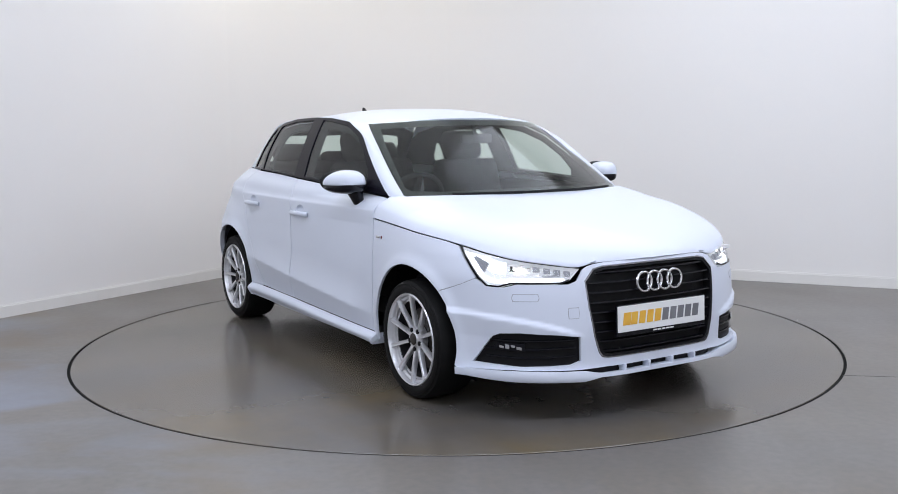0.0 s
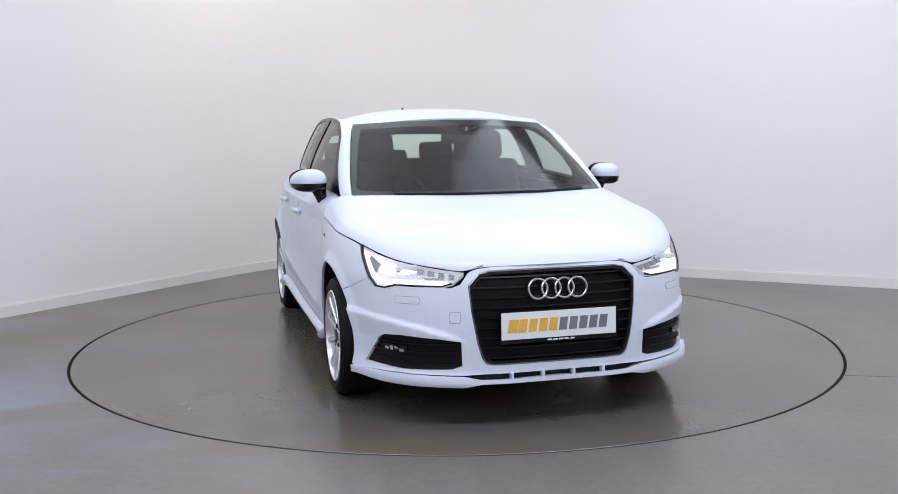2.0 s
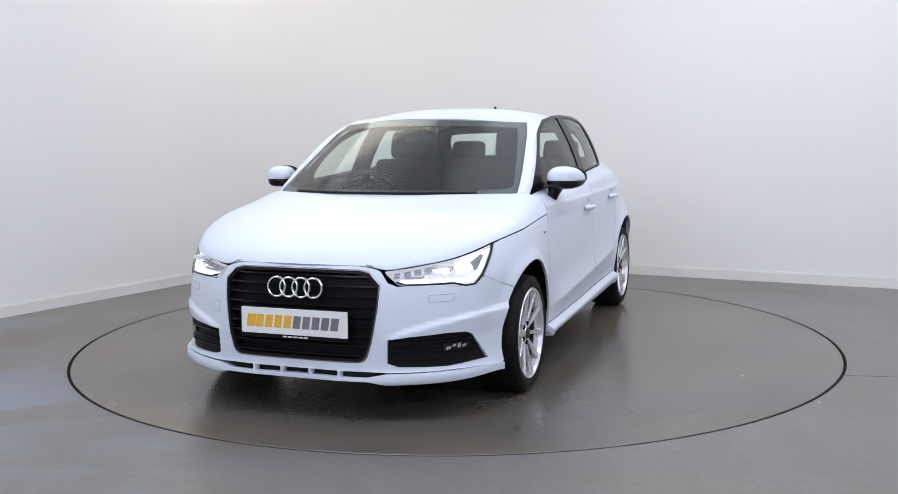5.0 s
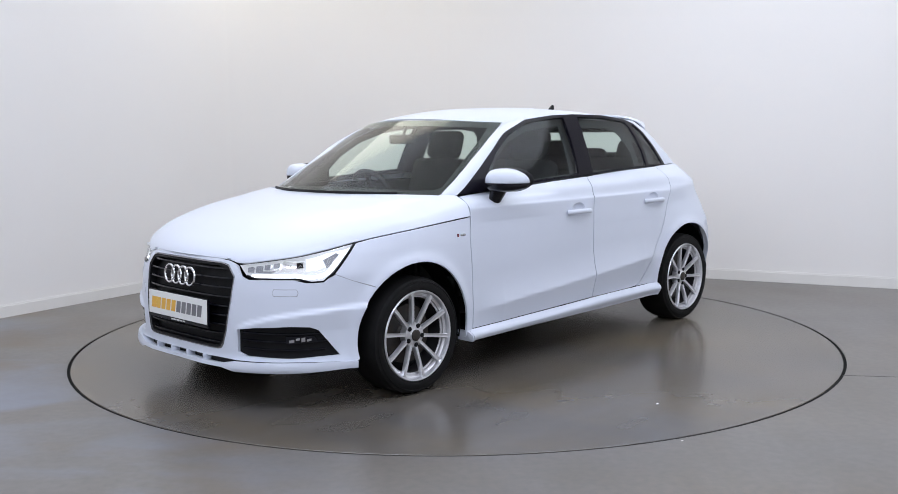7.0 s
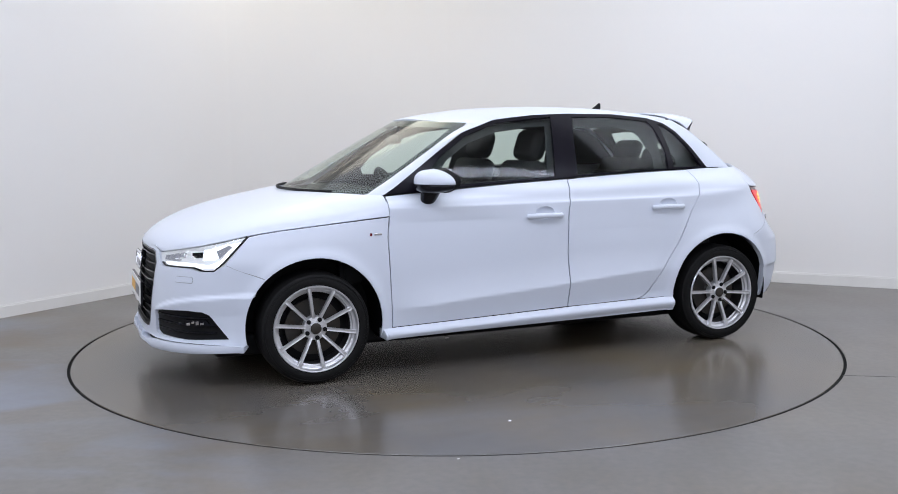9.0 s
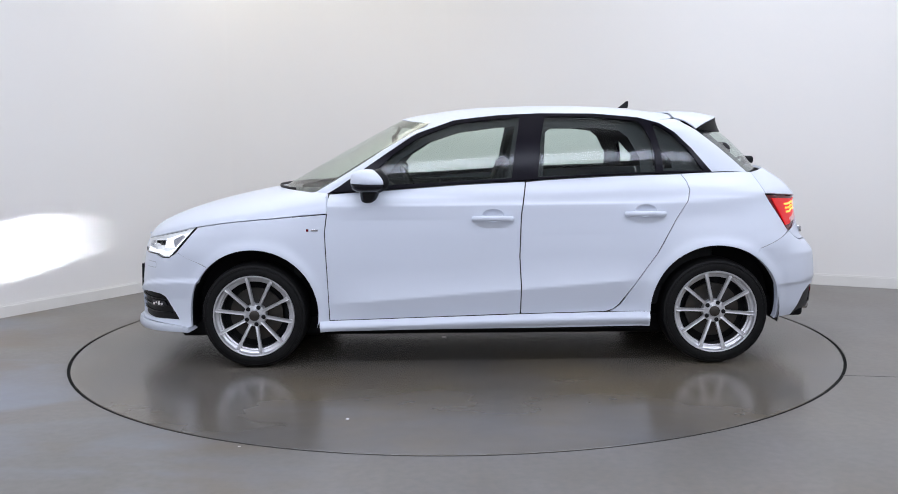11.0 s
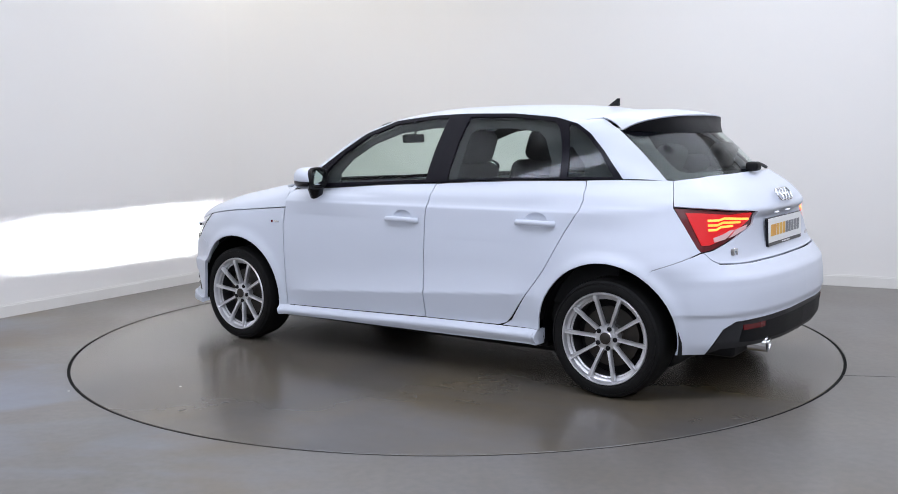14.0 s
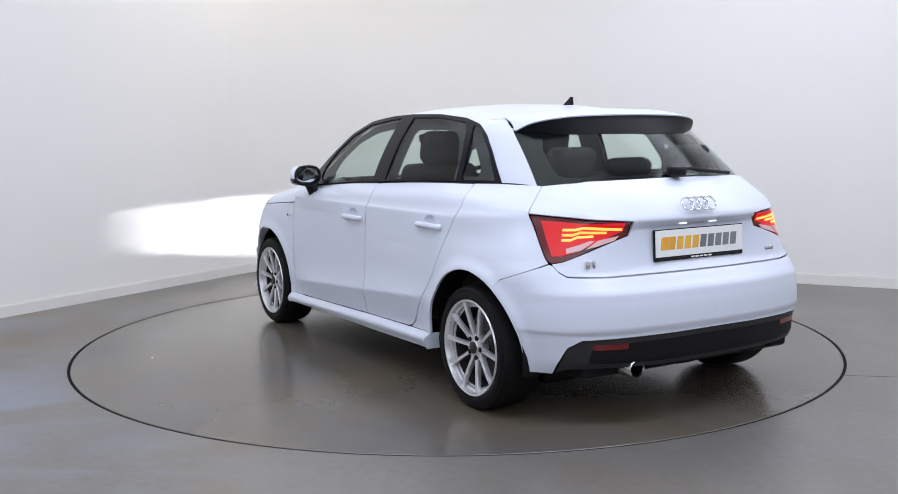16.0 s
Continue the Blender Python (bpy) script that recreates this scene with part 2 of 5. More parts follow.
def sheet(name, poly, surf, mat, parent, label="", side=1, lift=0.0, edge=0.012, cell=0.022, both=False, holes=()):
    """A pressed panel: an outline in a surface's own plane, laid on the surface, with its edges turned in.
    side: 1 the car's left, -1 its right; both: one panel across both halves."""
    if holes:
        poly = with_holes(poly, holes)
    pts, faces = trimmed([tuple(p) for p in poly], cell, cell)
    a = np.array(pts)
    P, N = surf(a[:, 0], a[:, 1])
    P = P + N * lift
    if both:
        n0 = len(P)
        Q, M = P * [1, -1, 1], N * [1, -1, 1]
        remap = {i: i if abs(P[i, 1]) < 1e-4 else None for i in range(n0)}
        extra, k = [], n0
        for i in range(n0):
            if remap[i] is None:
                remap[i] = k
                extra.append(i)
                k += 1
            else:
                N[i, 1] = 0
        faces = faces + [[remap[i] for i in f][::-1] for f in faces]
        P, N = np.vstack([P, Q[extra]]), np.vstack([N, M[extra]])
    elif side < 0:
        P, N = P * [1, -1, 1], N * [1, -1, 1]
        faces = [f[::-1] for f in faces]
    N = N / np.maximum(np.linalg.norm(N, axis=1, keepdims=True), 1e-9)
    # all faces look along the surface's normal
    f0 = faces[len(faces) // 2]
    nn = np.cross(P[f0[1]] - P[f0[0]], P[f0[2]] - P[f0[0]])
    if nn @ N[f0[0]] < 0:
        faces = [f[::-1] for f in faces]
    verts, norms = [tuple(v) for v in P], [tuple(v) for v in N]
    if edge:
        flat2 = [pts[i] for i in range(len(pts))] + ([pts[i] for i in extra] if both else [])
        count = {}
        for f in faces:
            for p, q in zip(f, f[1:] + f[:1]):
                count[(p, q)] = count.get((p, q), 0) + 1
        rim = [(p, q) for (p, q) in count if (q, p) not in count and not on_grid_line(flat2[p], flat2[q], cell)]
        top, low = {}, {}
        for p, q in rim:
            for v in (p, q):
                if v not in top:
                    top[v] = len(verts)
                    verts.append(tuple(P[v]))
                    low[v] = len(verts)
                    verts.append(tuple(P[v] - N[v] * edge))
                    norms += [(0, 0, 0), (0, 0, 0)]
            faces.append([top[q], top[p], low[p], low[q]])
    me = bpy.data.meshes.new(name)
    me.from_pydata(verts, [], faces)
    me.polygons.foreach_set("use_smooth", [True] * len(me.polygons))
    me.normals_split_custom_set_from_vertices(norms)
    return link(name, me, mat, parent, label)


def with_normals(f):
    """Makes a surface of (a, b) return its points and outward normals."""
    def surf(a, b):
        e = 0.006
        P = f(a, b)
        n = np.cross(f(a + e, b) - f(a - e, b), f(a, b + e) - f(a, b - e))
        ln = np.linalg.norm(n, axis=1, keepdims=True)
        n = n / np.maximum(ln, 1e-12)
        mid = np.array([0.0, 0.0, 0.55])
        out = P - mid * [0, 0, 1]
        out[:, 0] *= 0.35
        flip = np.sign((n * out).sum(1))
        return P, n * np.where(flip == 0, 1, flip)[:, None]
    return surf


# ---------------------------------------------------------------- the room
# the two seen walls meet in a corner behind the car; plain walls close the room behind the camera
CORNER = Vector((-1.26, 3.88, 0))
ALONG_L, ALONG_R = Vector((-0.523, -0.852, 0)).normalized(), Vector((0.898, -0.44, 0)).normalized()
P_LEFT, P_RIGHT = CORNER + ALONG_L * 14.0, CORNER + ALONG_R * 10.5
P_FAR = P_LEFT + ALONG_R * 10.5


def wall_piece(name, a, b, inside, z0, z1, thick, mat, proud=0.0):
    d = (b - a).normalized()
    n = Vector((-d.y, d.x, 0))
    if n.dot(inside - a) > 0:
        n = -n
    bm = bmesh.new()
    q = [a - n * proud, b - n * proud, b + n * (thick - proud), a + n * (thick - proud)]
    lo = [bm.verts.new((v.x, v.y, z0)) for v in q]
    hi = [bm.verts.new((v.x, v.y, z1)) for v in q]
    for i in range(4):
        j = (i + 1) % 4
        bm.faces.new((lo[i], lo[j], hi[j], hi[i]))
    bm.faces.new(lo[::-1])
    bm.faces.new(hi)
    return part(name, bm, mat, None, smooth=False)


MIDDLE = Vector((0, -2, 0))
COVE = 1.35
COVE_L, COVE_R = CORNER + ALONG_L * COVE, CORNER + ALONG_R * COVE


def cove_line(off):
    """Plan of the rounded corner between the two seen walls."""
    pts = []
    for i in range(17):
        t = i / 16
        p = COVE_L * (1 - t) ** 2 + CORNER * 2 * t * (1 - t) + COVE_R * t * t
        d = ((CORNER - COVE_L) * (1 - t) + (COVE_R - CORNER) * t).normalized()
        pts.append(p + Vector((-d.y, d.x, 0)) * off)
    return pts


def cove_piece(name, z0, z1, inner, outer, mat):
    bm = bmesh.new()
    a, b = cove_line(inner), cove_line(outer)
    rows = [[bm.verts.new((p.x, p.y, z)) for p in line] for line, z in ((a, z0), (a, z1), (b, z1), (b, z0))]
    for k in range(4):
        p, q = rows[k], rows[(k + 1) % 4]
        for i in range(16):
            bm.faces.new((p[i], p[i + 1], q[i + 1], q[i]))
    return part(name, bm, mat, None)


for nm, a, b in (("wall_west", P_LEFT, COVE_L), ("wall_north", COVE_R, P_RIGHT), ("wall_east", P_RIGHT, P_FAR), ("wall_south", P_FAR, P_LEFT)):
    tagged(wall_piece(nm, a, b, MIDDLE, -0.02, CEIL, 0.15, WALL), "plain matt white painted studio wall", "wall", kind="structure")
tagged(cove_piece("wall_corner", -0.02, CEIL, 0.0, 0.15, WALL), "rounded white painted corner of the studio wall", "wall", kind="structure")
for a, b in ((P_LEFT, COVE_L), (COVE_R, P_RIGHT)):
    tagged(wall_piece("baseboard", a, b, MIDDLE, 0.0, 0.078, 0.012, SKIRT, 0.016), "white painted skirting board along the wall", "baseboard", kind="structure")
    tagged(wall_piece("baseboard_top", a, b, MIDDLE, 0.078, 0.088, 0.006, SKIRT, 0.010), "thin stepped top edge of skirting board", "baseboard", kind="structure")
tagged(cove_piece("baseboard", 0.0, 0.078, -0.016, -0.002, SKIRT), "white painted skirting board round the corner", "baseboard", kind="structure")


def ceiling_sheet():
    bm = bmesh.new()
    vs = [bm.verts.new((v.x, v.y, CEIL + z)) for z in (0.0, 0.12) for v in (P_LEFT, CORNER, P_RIGHT, P_FAR)]
    bm.faces.new(vs[:4])
    bm.faces.new(vs[4:])
    for i in range(4):
        j = (i + 1) % 4
        bm.faces.new((vs[i], vs[j], vs[4 + j], vs[4 + i]))
    tagged(part("ceiling", bm, WALL, None, smooth=False), "plain white ceiling", "ceiling", kind="structure")


ceiling_sheet()

FLOOR = mottle(material("grey_vinyl", (0.146, 0.135, 0.124), 0.34), (0.115, 0.107, 0.098), 0.9, 0.7, detail=2.0, rough=(0.24, 0.42))
mottle(FLOOR, (0.16, 0.128, 0.088), 0.5, 0.6, detail=3.0, stretch=(0.5, 1.4, 1))
mottle(FLOOR, (0.19, 0.182, 0.178), 3.2, 0.35, detail=7.0, stretch=(1.4, 0.6, 1))
mottle(FLOOR, (0.085, 0.082, 0.079), 26.0, 0.4, detail=8.0)


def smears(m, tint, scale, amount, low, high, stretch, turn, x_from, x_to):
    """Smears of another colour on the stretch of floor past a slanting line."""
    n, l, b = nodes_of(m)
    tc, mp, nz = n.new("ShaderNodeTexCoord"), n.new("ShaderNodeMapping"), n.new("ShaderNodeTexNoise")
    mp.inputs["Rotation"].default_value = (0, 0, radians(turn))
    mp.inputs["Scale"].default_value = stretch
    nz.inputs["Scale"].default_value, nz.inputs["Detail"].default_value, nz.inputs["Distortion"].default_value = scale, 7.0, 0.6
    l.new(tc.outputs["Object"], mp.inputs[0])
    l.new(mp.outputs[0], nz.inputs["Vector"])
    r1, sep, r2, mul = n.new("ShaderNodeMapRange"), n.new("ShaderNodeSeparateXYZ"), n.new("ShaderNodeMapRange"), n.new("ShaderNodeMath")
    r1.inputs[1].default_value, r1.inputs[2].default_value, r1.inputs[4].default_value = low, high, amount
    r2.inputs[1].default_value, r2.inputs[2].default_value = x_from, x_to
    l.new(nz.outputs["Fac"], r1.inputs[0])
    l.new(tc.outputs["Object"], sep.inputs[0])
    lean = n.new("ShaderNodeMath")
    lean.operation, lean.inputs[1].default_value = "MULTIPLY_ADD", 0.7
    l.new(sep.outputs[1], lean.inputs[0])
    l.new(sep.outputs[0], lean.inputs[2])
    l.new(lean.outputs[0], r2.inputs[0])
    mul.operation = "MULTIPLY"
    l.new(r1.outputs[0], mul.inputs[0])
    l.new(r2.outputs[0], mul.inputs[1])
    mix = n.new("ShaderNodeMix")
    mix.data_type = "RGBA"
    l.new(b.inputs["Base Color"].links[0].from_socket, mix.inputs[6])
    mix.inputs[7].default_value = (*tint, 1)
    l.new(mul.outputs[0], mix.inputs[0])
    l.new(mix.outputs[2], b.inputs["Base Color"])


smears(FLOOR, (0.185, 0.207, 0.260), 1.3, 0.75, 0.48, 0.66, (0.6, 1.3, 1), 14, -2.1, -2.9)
smears(FLOOR, (0.13, 0.092, 0.048), 1.2, 0.75, 0.50, 0.68, (0.7, 1.2, 1), -8, -1.9, -2.7)
DISC = mottle(material("grey_turntable", (0.092, 0.084, 0.076), 0.24), (0.080, 0.074, 0.067), 1.1, 0.8, detail=1.5, rough=(0.15, 0.31))
mottle(DISC, (0.140, 0.108, 0.062), 0.9, 0.9, detail=2.0, stretch=(1.5, 0.7, 1))
mottle(DISC, (0.13, 0.126, 0.125), 2.2, 0.4, detail=2.0, stretch=(0.6, 1.6, 1))
mottle(DISC, (0.08, 0.075, 0.069), 14.0, 0.15, detail=2.0)
RING_R = 2.2364


def make_floor():
    bm = bmesh.new()
    n = 256
    inner, deep, outer = [], [], []
    for i in range(n):
        c, s = math.cos(2 * math.pi * i / n), math.sin(2 * math.pi * i / n)
        inner.append(bm.verts.new((c * (RING_R + 0.0065), s * (RING_R + 0.0065), 0)))
        deep.append(bm.verts.new((c * (RING_R + 0.0065), s * (RING_R + 0.0065), -0.08)))
        k = 22.0 / max(abs(c), abs(s))
        outer.append(bm.verts.new((c * k, s * k, 0)))
    for i in range(n):
        j = (i + 1) % n
        bm.faces.new((inner[i], inner[j], outer[j], outer[i]))
        bm.faces.new((inner[i], inner[j], deep[j], deep[i]))
    bm.faces.new(deep)
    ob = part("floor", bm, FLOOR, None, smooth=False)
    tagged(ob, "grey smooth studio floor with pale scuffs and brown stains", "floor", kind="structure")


make_floor()


def make_turntable():
    table = tagged(new("turntable"), "round grey turntable let flush into the floor", "turntable")
    bm = bmesh.new()
    rings_ = lathe(bm, [(RING_R - 0.0105, -0.045), (RING_R - 0.0105, -0.002), (RING_R - 0.0125, 0.0), (1.2, 0.0), (0.3, 0.0)], 256, "z")
    bm.faces.new(rings_[-1])
    part("deck", bm, DISC, table, "grey stained turntable deck")
    bm = bmesh.new()
    lathe(bm, [(RING_R - 0.0100, -0.03), (RING_R - 0.0100, -0.004), (RING_R + 0.0062, -0.004), (RING_R + 0.0062, -0.03)], 256, "z")
    part("edge_seal", bm, STRIP, table, "thin black rubber edge seal")
    for x, y, r in SPECKS:
        bm = bmesh.new()
        top = lathe(bm, [(r, 0.0002), (r * .8, 0.0014)], 7, "z")
        bm.faces.new(top[-1])
        bmesh.ops.transform(bm, matrix=Matrix.Translation((x, y, 0)) @ Matrix.Diagonal((1.5, .8, 1, 1)), verts=bm.verts)
        part("paint_speck", bm, WALL, table, "small white paint speck")
    return table


STRIP = material("rubber_gasket", (0.004, 0.004, 0.004), 0.8, spec=0.1)
SPECKS = [(0.47, 1.735, 0.006), (0.07, 0.03, 0.010), (0.868, 2.1, 0.005)]
turntable = make_turntable()

# seam cut into the floor, running from the turntable to the wall
SEAM = material("floor_seam", (0.10, 0.095, 0.09), 0.7)
for sx0, sy0, sx1, sy1 in ((1.97, -1.06, 5.2, -1.62), (-2.1, -2.56, -1.55, -2.82)):
    bm_s = bmesh.new()
    dv = Vector((sx1 - sx0, sy1 - sy0, 0))
    nv = Vector((-dv.y, dv.x, 0)).normalized() * 0.0022
    pts4 = [Vector((sx0, sy0, 0)) + nv, Vector((sx0, sy0, 0)) - nv, Vector((sx1, sy1, 0)) - nv, Vector((sx1, sy1, 0)) + nv]
    hi4, lo4 = [bm_s.verts.new((v.x, v.y, 0.0012)) for v in pts4], [bm_s.verts.new((v.x, v.y, -0.002)) for v in pts4]
    bm_s.faces.new(hi4)
    for i in range(4):
        bm_s.faces.new((hi4[i], hi4[(i + 1) % 4], lo4[(i + 1) % 4], lo4[i]))
    tagged(part("floor_seam", bm_s, SEAM, None, smooth=False), "fine dark welded seam in the grey floor", "seam", kind="structure")

# ---------------------------------------------------------------- the car's surfaces
# x ahead, y to its left, z up; the origin lies on the ground midway between the axles
PLAN = smooth_line([(2.03, 0), (2.026, .2), (1.99, .40), (1.93, .55), (1.83, .68), (1.72, .755), (1.57, .815), (1.40, .85), (1.235, .864), (.8, .862),
                    (.3, .859), (-.2, .859), (-.8, .855), (-1.235, .862), (-1.45, .845), (-1.62, .79), (-1.75, .71), (-1.84, .59), (-1.89, .40), (-1.915, .2), (-1.92, 0)], 2000)
PLAN_U = np.r_[0, np.cumsum(np.linalg.norm(np.diff(PLAN, axis=0), axis=1))]
_k = np.ones(43) / 43
_t = np.gradient(PLAN, axis=0)
_pad = np.pad(_t, ((21, 21), (0, 0)), mode="edge")
_t = np.stack([np.convolve(_pad[:, i], _k, "valid") for i in (0, 1)], -1)
_t[0], _t[-1] = (0, 1), (0, -1)
PLAN_N = np.stack([_t[:, 1], -_t[:, 0]], -1)
PLAN_N /= np.linalg.norm(PLAN_N, axis=1, keepdims=True)
U_END = PLAN_U[-1]


def U(x, y):
    """The way round the car's plan that lies nearest to a point."""
    return float(PLAN_U[np.argmin((PLAN[:, 0] - x) ** 2 + (PLAN[:, 1] - y) ** 2)])


def US(x):
    k = np.argsort(PLAN[286:1714, 0])
    return float(np.interp(x, PLAN[286:1714, 0][k], PLAN_U[286:1714][k]))


# how far the skin lies inside the plan at each height, station by station
STATIONS = [
    ((2.03, 0), [(.15, .06), (.19, .02), (.25, .02), (.45, .025), (.6, .04), (.66, .052), (.70, .075), (.8, .2)]),
    ((1.99, .40), [(.15, .06), (.19, .005), (.25, .018), (.38, .02), (.5, .03), (.6, .045), (.664, .065), (.72, .1), (.8, .2)]),
    ((1.83, .68), [(.15, .05), (.2, .0), (.25, .01), (.40, .014), (.49, .018), (.6, .03), (.7, .06), (.76, .11), (.8, .16)]),
    ((1.57, .815), [(.15, .03), (.2, .0), (.3, .01), (.42, .009), (.49, .010), (.6, .01), (.7, .03), (.758, .055), (.8, .08)]),
    ((1.235, .864), [(.15, .03), (.2, .02), (.6, .0), (.7, .008), (.78, .025), (.82, .042), (.9, .09)]),
    ((.8, .862), [(.15, .04), (.2, .03), (.27, .028), (.40, .020), (.55, .017), (.7, .022), (.8, .030), (.866, .034), (.882, .045), (.90, .062), (.93, .12), (1.0, .17)]),
    ((.0, .859), [(.15, .02), (.2, .020), (.29, .018), (.42, .011), (.55, .007), (.7, .0075), (.8, .0105), (.866, .0115), (.882, .022), (.93, .039), (.98, .08), (1.05, .12)]),
    ((-.8, .855), [(.15, .02), (.2, .022), (.3, .020), (.45, .012), (.6, .010), (.7, .016), (.8, .024), (.866, .0275), (.882, .0385), (.94, .056), (1.015, .112), (1.05, .14)]),
    ((-1.235, .862), [(.15, .04), (.2, .03), (.6, .0), (.7, .015), (.8, .042), (.880, .051), (.896, .062), (.95, .093), (1.02, .19), (1.05, .21)]),
    ((-1.53, .82), [(.15, .06), (.2, .05), (.3, .03), (.5, .0), (.62, .0), (.72, .03), (.85, .082), (.908, .098), (.918, .104), (.94, .127), (.97, .16), (1.02, .22), (1.05, .25)]),
    ((-1.75, .71), [(.15, .07), (.2, .06), (.3, .02), (.5, .004), (.575, .007), (.59, .012), (.612, .024), (.66, .05), (.70, .07), (.86, .12), (.91, .14), (.96, .19), (1.02, .28), (1.05, .33)]),
    ((-1.89, .40), [(.15, .07), (.2, .06), (.3, .01), (.5, .003), (.575, .009), (.59, .016), (.612, .036), (.64, .06), (.67, .095), (.8, .120), (.845, .122), (.866, .105), (.88, .108), (.91, .13), (.97, .19), (1.02, .265), (1.04, .30), (1.06, .34)]),
    ((-1.92, 0), [(.15, .07), (.2, .06), (.3, .01), (.5, .003), (.575, .010), (.59, .018), (.612, .040), (.64, .065), (.68, .11), (.8, .135), (.845, .136), (.866, .108), (.88, .111), (.91, .13), (.97, .19), (1.02, .265), (1.045, .31), (1.06, .35)]),
]
ST_U = [U(*s[0]) for s in STATIONS]
ST_U[0], ST_U[-1] = 0.0, U_END
HUB_F, HUB_R, HUB_Z, TYRE_R = 1.2365, -1.2365, 0.296, 0.296


def shell_point(u, z):
    u, z = np.asarray(u, float), np.asarray(z, float)
    vals = np.stack([pchip([a for a, _ in prof], [b for _, b in prof], z) for _, prof in STATIONS])
    d = pchip(ST_U, vals, u)
    cx, cy = np.interp(u, PLAN_U, PLAN[:, 0]), np.interp(u, PLAN_U, PLAN[:, 1])
    nx, ny = np.interp(u, PLAN_U, PLAN_N[:, 0]), np.interp(u, PLAN_U, PLAN_N[:, 1])
    # the crease low on the doors rises towards the back and fades out at both ends
    zc = np.interp(cx, [-.8, .8], [.462, .345])
    fade = np.clip((cx + .98) / .25, 0, 1) * np.clip((.86 - cx) / .25, 0, 1) * (cy > .5)
    above = np.clip(1 - (z - zc) / .17, 0, 1) ** 2
    below = np.clip(1 - (zc - z) / .14, 0, 1)
    d = d - .024 * fade * np.where(z > zc, above, below)
    # the sharp line over the fog lamps, and a like one low on the rear bumper
    zl = np.interp(cy, [.40, .48, .60, .70, .82], [.372, .40, .435, .456, .475])
    fade = np.clip((cy - .40) / .08, 0, 1) * np.clip((cx - 1.40) / .12, 0, 1)
    d = d - .013 * fade * np.clip((zl - z) / .018 + .5, 0, 1) * np.clip((z - zl + .10) / .09, 0, 1)
    zr = np.interp(cx, [-1.9, -1.6], [.425, .415])
    fade = np.clip((-1.52 - cx) / .12, 0, 1)
    d = d - .008 * fade * np.clip((z - zr) / .018 + .5, 0, 1) * np.clip((zr + .13 - z) / .12, 0, 1)
    for hx in (HUB_F, HUB_R):
        r = np.hypot(cx - hx, z - HUB_Z)
        d = d - 0.014 * np.exp(-((r - 0.35) / 0.035) ** 2)
    return np.stack([cx - nx * d, cy - ny * d, z], -1)


SHELL = with_normals(shell_point)


def U3(x, y, z):
    """The way round the car at which the skin at height z lies nearest to (x, y)."""
    p = shell_point(PLAN_U, np.full(len(PLAN_U), float(z)))
    return float(PLAN_U[np.argmin((p[:, 0] - x) ** 2 + (p[:, 1] - y) ** 2)])


def belt_y(x):
    return pchip([-1.6, -1.48, -1.24, -.9, -.6, -.3, 0, .5, .83, .95], [.58, .616, .67, .733, .762, .775, .779, .765, .738, .72], x)


def belt_z(x):
    return pchip([-1.6, -1.48, -1.24, -.9, -.6, -.18, .07, .52, .83, .95], [1.02, 1.02, 1.02, 1.018, 1.01, .99, .98, .95, .932, .92], x)


def side_glass_point(x, z):
    dz = np.maximum(z - belt_z(x), -0.02)
    return np.stack([x, belt_y(x) - .30 * dz - .5 * dz * dz, z], -1)


def screen_point(y, z):
    t = (z - .925) / (1.325 - .925)
    x0 = 1.215 + (.475 - 1.215) * t + .05 * t * (1 - t)
    return np.stack([x0 - .60 * y * y, y, z - .05 * y * y * t], -1)


def rear_glass_point(y, z):
    x0 = pchip([1.0, 1.04, 1.16, 1.28, 1.32], [-1.65, -1.622, -1.518, -1.38, -1.325], z)
    wrap = np.interp(z, [1.0, 1.27], [.44, .74])
    return np.stack([x0 + wrap * y * y, y, z - .03 * y * y], -1)


def roof_mid(x):
    return pchip([-1.40, -1.36, -1.21, -1.05, -.72, -.38, -.03, .32, .475, .55], [1.308, 1.315, 1.335, 1.355, 1.392, 1.402, 1.396, 1.360, 1.33, 1.30], x)


def roof_edge_y(x):
    return pchip([-1.36, -1.2, -.9, -.3, .1, .3, .48], [.54, .548, .56, .57, .565, .556, .54], x)


def roof_point(x, y):
    """The roof's front follows the bowed windscreen, so x is drawn back towards the sides."""
    k = np.clip((x + 0.6) / 1.08, 0, 1)
    xs = x - .60 * y * y * k * k
    kb = np.clip((-x - 0.7) / .66, 0, 1)
    xs = xs + .42 * y * y * kb * kb
    return np.stack([xs, y, roof_mid(x) - .085 * (np.abs(y) / .57) ** 2.4 * (1 - .45 * k - .85 * kb)], -1)


SIDE_GLASS, SCREEN, REAR_GLASS, ROOF = map(with_normals, (side_glass_point, screen_point, rear_glass_point, roof_point))

